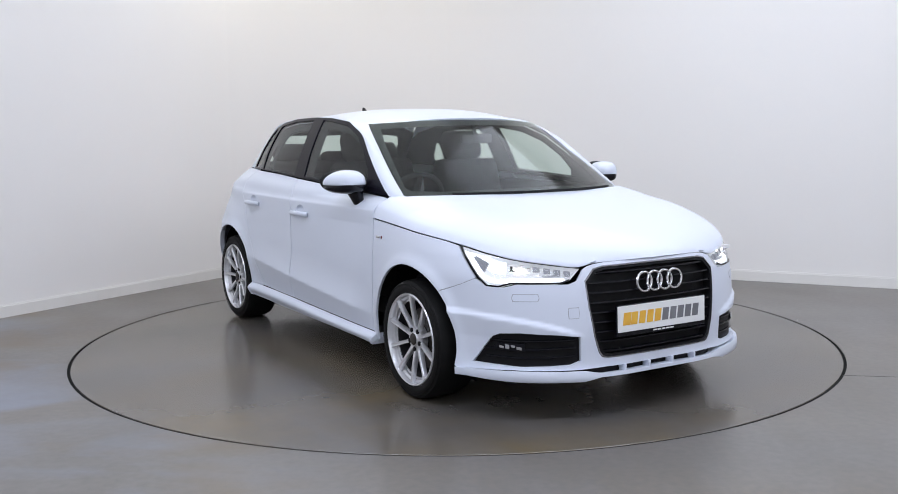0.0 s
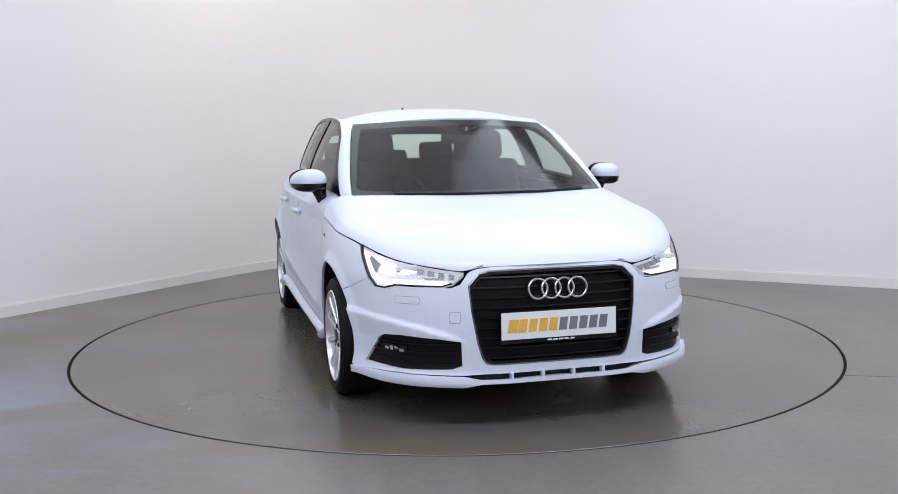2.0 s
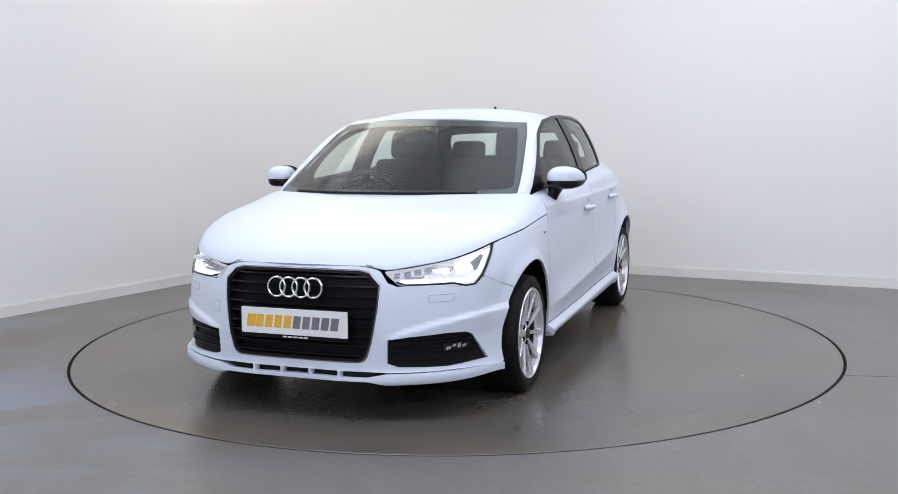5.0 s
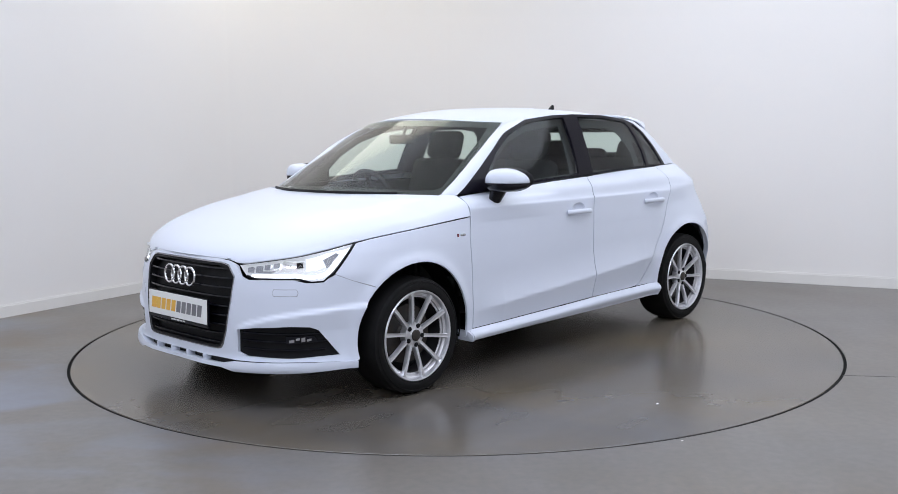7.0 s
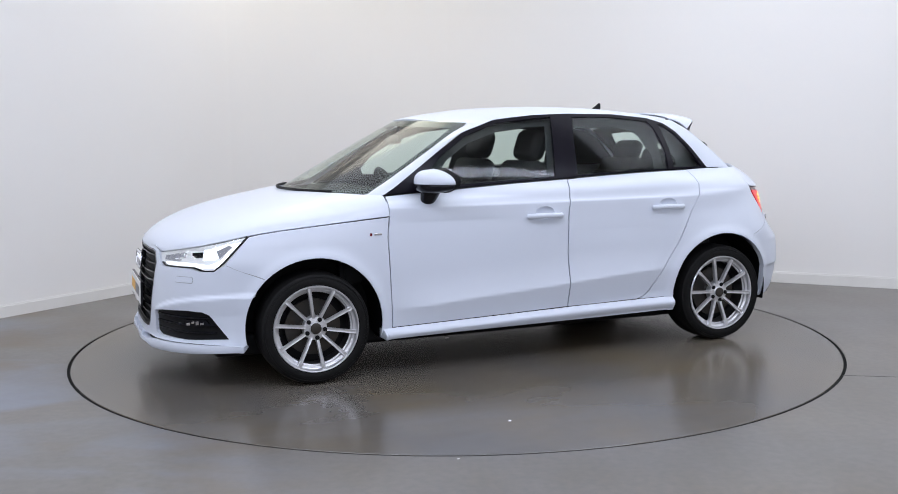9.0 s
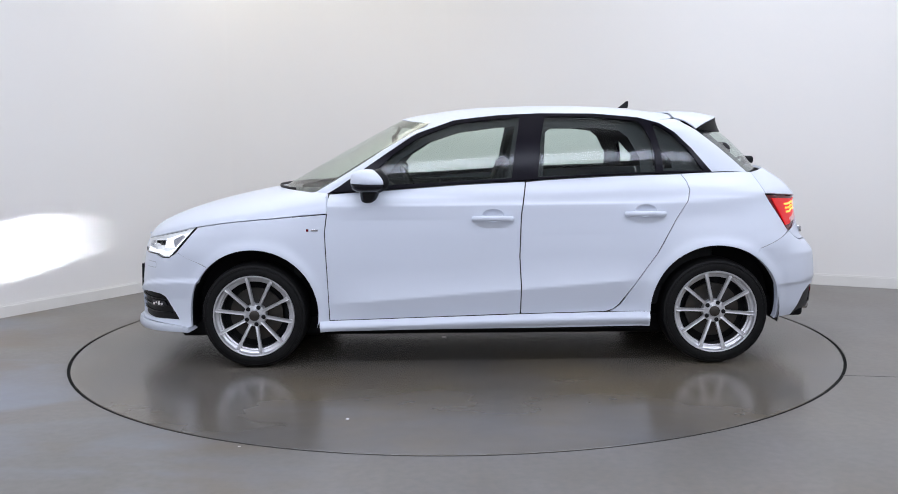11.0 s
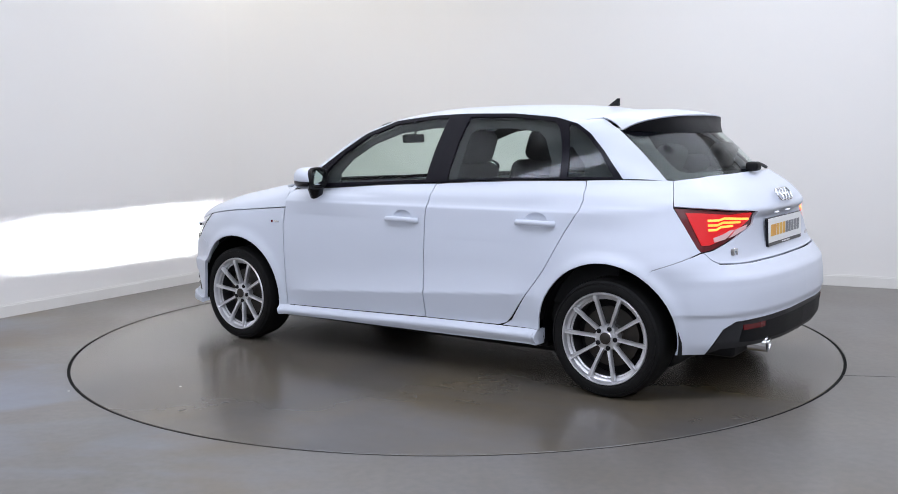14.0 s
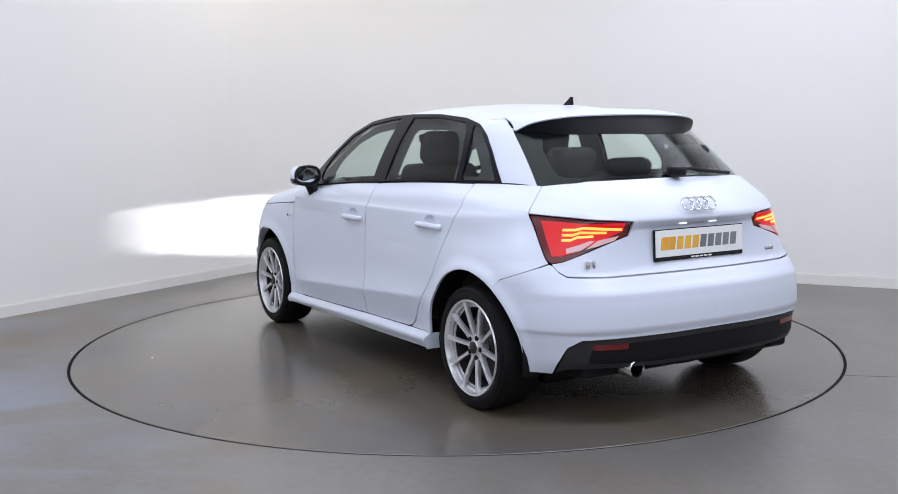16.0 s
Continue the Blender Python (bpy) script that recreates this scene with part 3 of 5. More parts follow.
# bonnet: between its middle line and its edge, front to back
BON_MID = smooth_line([(1.975, 0, .690), (1.955, 0, .715), (1.90, 0, .752), (1.80, 0, .795), (1.65, 0, .846), (1.45, 0, .895), (1.25, 0, .934), (1.19, 0, .943)], 60)
BON_EDGE = smooth_line([(1.945, .345, .681), (1.931, .397, .668), (1.87, .50, .683), (1.77, .62, .706), (1.66, .705, .733), (1.546, .762, .760),
                        (1.30, .806, .793), (1.05, .824, .813), (.835, .831, .829)], 60)
BON_EDGE = np.array([shell_point(np.array([U3(x, y, z)]), np.array([z]))[0] for x, y, z in BON_EDGE])
BON_EDGE = np.vstack([BON_EDGE[:1], (BON_EDGE[:-2] + BON_EDGE[1:-1] * 2 + BON_EDGE[2:]) / 4, BON_EDGE[-1:]])


def bonnet_point(s, t):
    """s: 0 nose to 1 cowl; t: 0 middle to 1 edge."""
    s, t = np.clip(s, 0, 1), np.clip(t, 0, 1)
    k = np.linspace(0, 1, 60)

    def at(c):
        return np.stack([np.interp(s, k, c[:, i]) for i in range(3)], -1)
    a, b = at(BON_MID), at(BON_EDGE)
    # across: level at the middle, steep at the edge
    e = 1 - np.sqrt(np.clip(1 - np.minimum(t, .9999) ** np.interp(s, [0, .45, .8, 1], [2.4, 2.8, 4.5, 9.0]), 0, 1))
    steep = np.interp(s, [0, .12, .35, 1], [.15, .45, .9, 1.0])
    fall = steep * e + (1 - steep) * t * t
    across = t + .10 * np.sin(np.pi * t) * steep
    gb = np.interp(t, [0, .15, .3, .45, .6, .7, .8, .86, .9, .94, 1], [0, .03, .113, .25, .423, .57, .76, .90, .965, .99, 1])
    ws = np.clip((s - .4) / .6, 0, 1) ** 1.5
    p = np.stack([a[:, 0] + (b[:, 0] - a[:, 0]) * (t ** 1.6 * (1 - ws) + gb * ws), a[:, 1] + (b[:, 1] - a[:, 1]) * across, a[:, 2] + (b[:, 2] - a[:, 2]) * fall], -1)
    return p


def grid_mesh(name, f, na, nb, mat, parent, label="", mirror=True, edge=0.012):
    """A smooth sheet over the unit square, mirrored to both sides of the car."""
    A, B = np.meshgrid(np.linspace(0, 1, na), np.linspace(0, 1, nb), indexing="ij")
    P = f(A.ravel(), B.ravel())
    bm = bmesh.new()
    for sgn in ((1, -1) if mirror else (1,)):
        vs = [bm.verts.new((p[0], p[1] * sgn, p[2])) for p in P]
        for i in range(na - 1):
            for j in range(nb - 1):
                q = (vs[i * nb + j], vs[(i + 1) * nb + j], vs[(i + 1) * nb + j + 1], vs[i * nb + j + 1])
                bm.faces.new(q if sgn > 0 else q[::-1])
    bmesh.ops.remove_doubles(bm, verts=bm.verts, dist=1e-5)
    bmesh.ops.recalc_face_normals(bm, faces=bm.faces)
    if sum(f.normal.z for f in bm.faces) < 0:
        bmesh.ops.reverse_faces(bm, faces=bm.faces)
    bm.normal_update()
    rim = [e for e in bm.edges if e.is_boundary]
    nor = {v: v.normal.copy() for e in rim for v in e.verts}
    r = bmesh.ops.extrude_edge_only(bm, edges=rim)
    new_v = [g for g in r["geom"] if isinstance(g, bmesh.types.BMVert)]
    old = {tuple(round(c, 6) for c in v.co): n for v, n in nor.items()}
    for v in new_v:
        v.co -= old.get(tuple(round(c, 6) for c in v.co), Vector((0, 0, 1))) * edge
    me = bpy.data.meshes.new(name)
    bm.to_mesh(me)
    bm.free()
    me.polygons.foreach_set("use_smooth", [True] * len(me.polygons))
    me.set_sharp_from_angle(angle=radians(50))
    return link(name, me, mat, parent, label)


# ---------------------------------------------------------------- the car
car = tagged(new("car"), "white five-door hatchback car with silver ten-spoke wheels and lit lamps", "car")
GAP = 0.003


def arc(hx, r, a0, a1, n=22):
    """Round a wheel, in (way round the car, height)."""
    return [(US(hx + r * math.cos(radians(a0 + (a1 - a0) * i / (n - 1)))), HUB_Z + r * math.sin(radians(a0 + (a1 - a0) * i / (n - 1)))) for i in range(n)]


def pts_side(*p):
    return [(US(x), z) for x, z in p]


ARCH = 0.348
LAMP_TOP = [(U3(x, y, z), z - .005) for x, y, z in BON_EDGE[4:30:3]]
LAMP = [(U3(1.931, .397, .664), .662)] + LAMP_TOP[1:-1] + [(U3(1.546, .762, .758), .755), (U3(1.60, .765, .70), .70), (U3(1.665, .750, .63), .628), (U3(1.71, .738, .592), .590), (U3(1.76, .71, .59), .588), (U3(1.80, .675, .605), .603), (U3(1.93, .50, .603), .602), (U3(1.945, .455, .618), .615)]
FOG = [(U(1.99, .43), .372), (U(1.96, .52), .385), (U(1.85, .66), .395), (U(1.78, .72), .39), (U(1.75, .745), .375), (U(1.66, .785), .255), (U(1.75, .74), .252), (U(1.85, .66), .246), (U(1.97, .47), .25), (U(1.985, .425), .265)]
TAIL = [(U3(-1.527, .721, .902), .902), (U3(-1.60, .68, .896), .896), (U3(-1.68, .60, .888), .888), (U3(-1.76, .44, .874), .874), (U3(-1.781, .366, .868), .868), (U3(-1.775, .370, .84), .84), (U3(-1.769, .383, .813), .813), (U3(-1.75, .50, .778), .778), (U3(-1.72, .60, .742), .742), (U3(-1.69, .67, .715), .715), (U3(-1.662, .705, .708), .708), (U3(-1.645, .72, .722), .722)]


def body_side(sd):
    """Everything on one side of the body."""
    zb = lambda x: float(belt_z(np.array([x]))[0])
    # front wing
    a_seam = math.degrees(math.atan2(.553 - HUB_Z, 1.486 - HUB_F))
    a_sill = math.degrees(math.atan2(.215 - HUB_Z, .895 - HUB_F)) + 360
    wing = [(US(x + GAP + .001), z) for x, z in ((.829, .25), (.833, .40), (.839, .55), (.846, .73), (.834, .826))]
    wing += [(U3(x, y, z), z - .004) for x, y, z in BON_EDGE[::-1][1:31:2]]
    wing += [(U3(1.540, .765, .755), .754), (U3(1.593, .768, .70), .698), (U3(1.658, .755, .628), .624), (US(1.60), .592)] + [(US(1.492), .556)]
    wing += arc(HUB_F, ARCH, a_seam, a_sill)
    wing += pts_side((.885, .25))
    sheet("front_wing", wing, SHELL, PAINT, car, side=sd, cell=.016)
    # doors
    lo = [(US(.828 - i * .1), .256 + .0029 * i) for i in range(10)]
    front = lo + [(US(-.192), .285), (US(-.196), .44), (US(-.189), .59), (US(-.198), .81)]
    front += [(US(x), zb(x) - .006) for x in (-.225, -.1, .1, .3, .5, .7, .824)] + [(US(.831), .90), (US(.832), .82), (US(.845), .73), (US(.838), .55)]
    cups = {hx: [(US(hx - .042 + .058 * math.cos(a)), hz + .014 + .034 * math.sin(a)) for a in [2 * math.pi * i / 28 for i in range(28)]] for hx, hz in ((-.01, .800), (-.82, .815))}
    door = sheet("front_door", front, SHELL, PAINT, car, side=sd, holes=[cups[-.01]], cell=.0125)
    rear = [(US(-.198), .285), (US(-.3), .286), (US(-.5), .289), (US(-.65), .292), (US(-.69), .305), (US(-.72), .33), (US(-.81), .45), (US(-.92), .60), (US(-1.02), .78), (US(-1.085), .88), (US(-1.097), .93), (US(-1.085), .98), (US(-1.065), zb(-1.06) - .006)]
    rear += [(US(x), zb(x) - .006) for x in (-.9, -.7, -.5, -.3)] + [(US(-.231), .984), (US(-.204), .81), (US(-.195), .59), (US(-.202), .44)]
    rdoor = sheet("rear_door", rear, SHELL, PAINT, car, side=sd, holes=[cups[-.82]], cell=.0125)
    # quarter panel
    b_sill = math.degrees(math.atan2(.29 - HUB_Z, -.885 - HUB_R))
    b_seam = math.degrees(math.atan2(.62 - HUB_Z, -1.468 - HUB_R))
    q = [(US(-.73), .325), (US(-.815), .45), (US(-.925), .60), (US(-1.025), .78), (US(-1.0895), .88), (US(-1.1015), .93), (US(-1.0895), .98), (US(-1.0695), zb(-1.07) - .004)]
    q += [(US(x), zb(x) - .001) for x in (-1.2, -1.3, -1.4, -1.5)] + [(U3(-1.478, .62, 1.017), 1.017), (U3(-1.50, .675, .96), .96), (U3(-1.522, .723, .906), .906)]
    q += [(U3(-1.521, .723, .900), .900), (U3(-1.58, .722, .81), .81), (U3(-1.64, .722, .722), .722), (U3(-1.652, .715, .705), .705), (US(-1.60), .672), (US(-1.47), .625)]
    q += arc(HUB_R, ARCH, b_seam, b_sill) + [(US(-.86), .291), (US(-.675), .291), (US(-.70), .304)]
    sheet("rear_wing", q, SHELL, PAINT, car, side=sd, cell=.016)
    # sill
    sill = [(US(.885), .20), (US(.4), .205), (US(-.4), .21), (US(-.885), .215), (US(-.885), .290), (US(-.5), .2855), (US(-.2), .281), (US(.4), .265), (US(.885), .251)]
    
    def blade(u, z):
        """The sill stands out under the doors: a sloping top, a rounded edge and a face drawn in below."""
        P, N = SHELL(u, z)
        top = np.interp(P[:, 0], [-.885, -.5, -.2, .4, .885], [.290, .2855, .281, .265, .251])
        f = np.clip((top - z) / .07, 0, 1)
        return P + N * np.interp(f, [0, .25, .45, .7, 1], [.002, .030, .036, .030, .016])[:, None]
    sheet("side_sill", sill, with_normals(blade), PAINT, car, side=sd, edge=.022, cell=.010)
    for x in (.884, -.884):
        top, low = (.251, .200) if x > 0 else (.290, .215)
        zs = np.linspace(low, top, 9)
        face = with_normals(blade)(np.full(9, US(x)), zs)[0]
        bm = bmesh.new()
        for dx in (0, -math.copysign(.012, x)):
            ring = [bm.verts.new((p[0] + dx, p[1] * sd, p[2])) for p in face] + [bm.verts.new((x + dx, .78 * sd, z)) for z in (top, low)]
            bm.faces.new(ring)
        part("sill_end", bm, PAINT, car, smooth=False)
    # light joints between the wings and the bumpers
    for pts in (((1.487, .5545), (1.60, .591), (1.665, .620)), ((-1.469, .623), (-1.60, .670), (-1.655, .7015))):
        strip = [(US(x), z - .007) for x, z in pts] + [(US(x), z + .007) for x, z in pts[::-1]]
        sheet("seam_filler", strip, SHELL, JOINT, car, "grey joint between wing and bumper", side=sd, lift=-.0022, edge=0, cell=.02)
    # inside of the wheel arches
    for hx in (HUB_F, HUB_R):
        bm = bmesh.new()
        n = 30
        ra = [[bm.verts.new((hx + r * math.cos(a), sd * y, HUB_Z + r * math.sin(a))) for a in [radians(-13 + 206 * i / n) for i in range(n + 1)]]
              for y, r in ((.80, ARCH + .004), (.78, ARCH + .012), (.56, ARCH + .012), (.55, .05))]
        for p, q2 in zip(ra, ra[1:]):
            for i in range(n):
                bm.faces.new((p[i], p[i + 1], q2[i + 1], q2[i]))
        part("arch_liner", bm, BLACK, car)
    # handles
    for nm, d0, hx, hz in (("front", door, .0, .800), ("rear", rdoor, -.82, .815)):
        x0 = hx - .01 if nm == "front" else hx
        P, N = SHELL(np.array([US(x0 - .04), US(x0 - .12), US(x0 + .05)]), np.array([hz] * 3))
        yc = P[0, 1]
        cup = cups[x0]
        cu = sum(p[0] for p in cup) / len(cup)

        def dish(u, z, cu=cu, hz=hz):
            P, N = SHELL(u, z)
            r2 = ((u - cu) / .058) ** 2 + ((z - hz - .014) / .034) ** 2
            return P - N * (.018 * np.clip(1 - r2, 0, 1) ** .6)[:, None]
        sheet("handle_cup", cup, with_normals(dish), PAINT, d0, side=sd, edge=0, cell=.007)
        bm = bmesh.new()
        line = [(x0 + .065, P[2, 1] + .004, hz - .004), (x0 + .045, P[2, 1] + .022, hz - .002), (x0, yc + .034, hz), (x0 - .05, yc + .036, hz), (x0 - .10, P[1, 1] + .030, hz - .002), (x0 - .135, P[1, 1] + .016, hz - .004), (x0 - .142, P[1, 1], hz - .004)]
        tube(bm, [(x, y * sd, z) for x, y, z in smooth_line(line, 18)], .011, 10, flat=1.3)
        part("handle", bm, PAINT, d0, "white door handle")
    # badge on the wing: small bars
    bm = bmesh.new()
    P, N = SHELL(np.array([US(.92)]), np.array([.742]))
    yb = P[0, 1]
    box(bm, .932, .944, sd * yb - .003, sd * yb + .003, .735, .750, .001)
    part("badge_bar", bm, RED, car, "small dark and red wing badge")
    bm = bmesh.new()
    box(bm, .882, .921, sd * yb - .003, sd * yb + .003, .738, .748, .001)
    part("badge_bar", bm, CHROME, car, "small silver wing badge")


body_side(1)
body_side(-1)

# bonnet
bonnet = grid_mesh("bonnet", bonnet_point, 70, 40, PAINT, car)

# white foot that closes the corner between bonnet, door and windscreen pillar
FOOT_A = bonnet_point(np.ones(7), np.linspace(.78, 1, 7)) - np.array([.003, 0, .001])
FOOT_B = np.array([(.905, .680, .938), (.872, .706, .938), (.848, .726, .936), (.836, .742, .928), (.833, .765, .906), (.833, .795, .875), (.834, .826, .834)])


def foot_point(s, t):
    k = np.linspace(0, 1, 7)
    a = np.stack([pchip(k, FOOT_A[:, i], s) for i in range(3)], -1)
    b = np.stack([pchip(k, FOOT_B[:, i], s) for i in range(3)], -1)
    return a + (b - a) * t[:, None]


for sd in (1, -1):
    grid_mesh("pillar_foot", lambda s, t, sd=sd: foot_point(s, t) * [1, sd, 1], 20, 6, PAINT, car, mirror=False, edge=.006)

# front bumper: round the grille, the lamps and the fog lamp openings
bump = [(0, .232), (U(2.0, .30), .232), (U(1.99, .42), .228), (U(1.83, .68), .232), (U(1.72, .755), .228), (US(1.588), .222)]
bump += arc(HUB_F, ARCH, math.degrees(math.atan2(.225 - HUB_Z, 1.588 - HUB_F)), math.degrees(math.atan2(.553 - HUB_Z, 1.486 - HUB_F)), 12)
bump += [(US(1.60), .5900), (U(1.665, .775), .620), (U(1.73, .75), .588), (U(1.79, .71), .588), (U(1.83, .67), .602), (U(1.97, .47), .599), (U(1.988, .43), .614), (U(1.99, .397), .661), (U(2.0, .375), .671), (U(2.0, .345), .678), (U(2.0, .29), .683), (U(2.02, .15), .687), (0, .688)]
bump += [(0, .674), (U(2.02, .15), .673), (U(2.0, .30), .670), (U(2.0, .35), .660), (U(1.99, .397), .61), (U(1.995, .385), .50), (U(2.0, .36), .36), (U(2.0, .338), .295), (U(2.0, .322), .275), (U(2.0, .30), .268), (0, .268)]
front_bumper = sheet("front_bumper", bump, SHELL, PAINT, car, both=True, holes=[FOG], edge=.018, cell=.013)

def lamp_front(sd):
    head = sheet("headlamp", LAMP, SHELL, LAMP_BACK, car, "clear headlamp with bright white LEDs lit", side=sd, lift=-.060, edge=.0, cell=.02)
    # the housing's walls
    loop, nrm = SHELL(np.array([p[0] for p in LAMP]), np.array([p[1] for p in LAMP]))
    bm = bmesh.new()
    a = [bm.verts.new((p[0], p[1] * sd, p[2])) for p in loop - nrm * .003]
    b = [bm.verts.new((p[0], p[1] * sd, p[2])) for p in loop - nrm * .076]
    for i in range(len(a)):
        j = (i + 1) % len(a)
        bm.faces.new((a[i], a[j], b[j], b[i]))
    part("housing", bm, LAMP_BACK, head, smooth=False)
    lens = sheet("lens", LAMP, SHELL, LENS, head, "clear plastic lens", side=sd, lift=-.003, edge=0, cell=.02)
    lens.visible_shadow = False
    # light strips along the lower edge and the outer end
    def band(name, pts, mat, lift, label=""):
        sheet(name, pts, SHELL, mat, head, label, side=sd, lift=lift, edge=.015, cell=.012)
    band("light_strip", [(U(1.965, .475), .612), (U(1.83, .67), .615), (U(1.79, .71), .604), (U(1.73, .75), .606), (U(1.68, .768), .63), (U(1.62, .79), .70), (U(1.575, .803), .742), (U(1.60, .80), .735), (U(1.65, .782), .695), (U(1.70, .765), .64), (U(1.75, .74), .622), (U(1.80, .705), .626), (U(1.83, .67), .630), (U(1.96, .49), .627)], DRL, -.012)
    for y0, y1, z0 in ((.455, .482, .650), (.500, .528, .657), (.545, .573, .664), (.590, .618, .671)):
        xa = [U(float(np.interp(yy, PLAN[:952, 1], PLAN[:952, 0])), yy) for yy in (y0, y1)]
        band("reflector", [(xa[0], z0 - .016), (xa[1], z0 - .014), (xa[1], z0 + .010), (xa[0], z0 + .006)], LAMP_GREY, -.016)
    band("reflector", [(U(1.785, .71), .645), (U(1.74, .745), .65), (U3(1.64, .75, .69), .685), (U3(1.585, .755, .74), .738), (U3(1.66, .70, .722), .724), (U(1.76, .73), .702), (U(1.785, .71), .698)], LED, -.022)
    band("bezel", [(U(1.945, .50), .634), (U(1.905, .57), .634), (U(1.89, .59), .645), (U(1.91, .56), .642), (U(1.945, .50), .641)], LAMP_GREY, -.014)
    band("bezel", [(U(1.70, .765), .652), (U(1.64, .785), .712), (U(1.655, .78), .720), (U(1.715, .757), .690)], LAMP_GREY, -.010)
    # black seal along the lower edge and the outer end
    o = [Vector(p) for p in LAMP[-8:]]
    mid = Vector((sum(p[0] for p in LAMP) / len(LAMP), sum(p[1] for p in LAMP) / len(LAMP)))
    inn = []
    for i, p in enumerate(o):
        d = (o[min(i + 1, 7)] - o[max(i - 1, 0)]).normalized()
        q = Vector((-d.y, d.x))
        inn.append(p + q * math.copysign(.007, q.dot(mid - p)))
    sheet("seal", [tuple(p) for p in o] + [tuple(p) for p in inn[::-1]], SHELL, GLOSS, head, "dark blue-black lamp edge", side=sd, lift=.0006, edge=.012, cell=.012)
    # projector: a small source behind a shade that cuts its beam off level
    bm = bmesh.new()
    bx, by, bz = 1.750, sd * .612, .662
    box(bm, bx, bx + .001, by - .020, by + .020, bz - .0008, bz + .0008)
    part("bulb", bm, BEAM, head)
    bm = bmesh.new()
    for x0, x1, y0, y1, z0, z1 in ((-.004, .05, -.03, .03, .014, .016), (-.004, .033, -.03, .03, -.012, -.010), (-.004, .034, -.024, -.022, -.012, .016), (-.004, .034, .022, .024, -.012, .016), (-.006, -.004, -.022, .022, -.012, .016), (.048, .050, -.045, .045, .0008, .015), (.034, .05, -.045, -.043, .0008, .016), (.034, .05, .043, .045, .0008, .016), (.032, .034, -.045, -.022, -.002, .016), (.032, .034, .022, .045, -.002, .016), (.03, .05, -.045, .045, .014, .016)):
        box(bm, bx + x0, bx + x1, by + y0, by + y1, bz + z0, bz + z1)
    part("shade", bm, BLACK, head)
    # Added shell, made to glow, that hides the black shade plates
    bm = bmesh.new()
    box(bm, bx - .006, bx + .056, by - .050, by + .050, bz + .0175, bz + .0195)
    box(bm, bx + .0515, bx + .054, by - .050, by + .050, bz + .003, bz + .0195)
    box(bm, bx - .006, bx + .050, by - .034, by + .034, bz - .016, bz - .0135)
    part("shade_cover_glow", bm, LAMP_BACK, head, "added glowing shell over the projector's black shade")
    # fog lamp opening
    fog = sheet("fog_grille", FOG, SHELL, BLACK, car, "black lower grille with fog lamp", side=sd, lift=-.0165, edge=0, cell=.02)
    for k in range(3):
        z = .285 + .036 * k
        sl = [(U(1.975, .445), z), (U(1.85, .66), z - .004), (U(1.72 - .02 * k, .755), z), (U(1.72 - .02 * k, .755), z + .006), (U(1.85, .66), z + .002), (U(1.975, .445), z + .006)]
        sheet("slat", sl, SHELL, GLOSS, fog, side=sd, lift=-.006, edge=.011, cell=.02)
    fl = [(U(1.86, .64), .312), (U(1.775, .722), .316), (U(1.75, .74), .326), (U(1.765, .73), .348), (U(1.86, .64), .346)]
    lamp = sheet("fog_lamp", fl, SHELL, GLOSS, fog, "small clear fog lamp", side=sd, lift=-.007, edge=.010, cell=.012)
    for y0, y1, z0, z1 in ((.655, .672, .318, .334), (.677, .690, .328, .342), (.694, .706, .322, .344), (.710, .722, .324, .338)):
        ua, ub = (U(float(np.interp(yy, PLAN[:952, 1], PLAN[:952, 0])), yy) for yy in (y0, y1))
        sheet("facet", [(ua, z0), (ub, z0 + .003), (ub, z1), (ua, z1 - .004)], SHELL, CHROME, lamp, "bright reflector facet", side=sd, lift=-.003, edge=.004, cell=.012)
    # headlamp washer cover and tow cover: fine lines
    for nm, c, w, h in (("washer_cover", (1.86, .64, .545), .055, .014), ("tow_cover", (1.99, .46, .475), .022, .022))[: 2 if sd < 0 else 1]:
        u0 = U(c[0], c[1])
        for grow, mat, up, name in ((.0022, JOINT, .0006, "cover_joint"), (0, PAINT, .0022, nm)):
            ww, hh = w + grow, h + grow
            pl = [(u0 - ww, c[2] - hh), (u0 + ww, c[2] - hh), (u0 + ww * 1.12, c[2]), (u0 + ww, c[2] + hh), (u0 - ww, c[2] + hh), (u0 - ww * 1.12, c[2])]
            sheet(name, pl, SHELL, mat, front_bumper, side=sd, lift=up, edge=.003, cell=.02)


lamp_front(1)
lamp_front(-1)

# grille
GR = [(0, .270), (U(2.0, .30), .271), (U(2.0, .32), .278), (U(2.0, .335), .298), (U(2.0, .357), .36), (U(1.995, .382), .50), (U(1.99, .395), .61), (U(2.0, .348), .658), (U(2.0, .30), .668), (0, .672)]
grille = sheet("grille", GR, SHELL, BLACK, car, "gloss black single-frame grille with horizontal slats", both=True, lift=-.04, edge=0, cell=.03)


def ring_outline(poly, inset):
    out = []
    for u, z in poly:
        out.append((max(u - inset, 0) if u > 0 else 0, z + inset if z < .45 else z - inset))
    return out


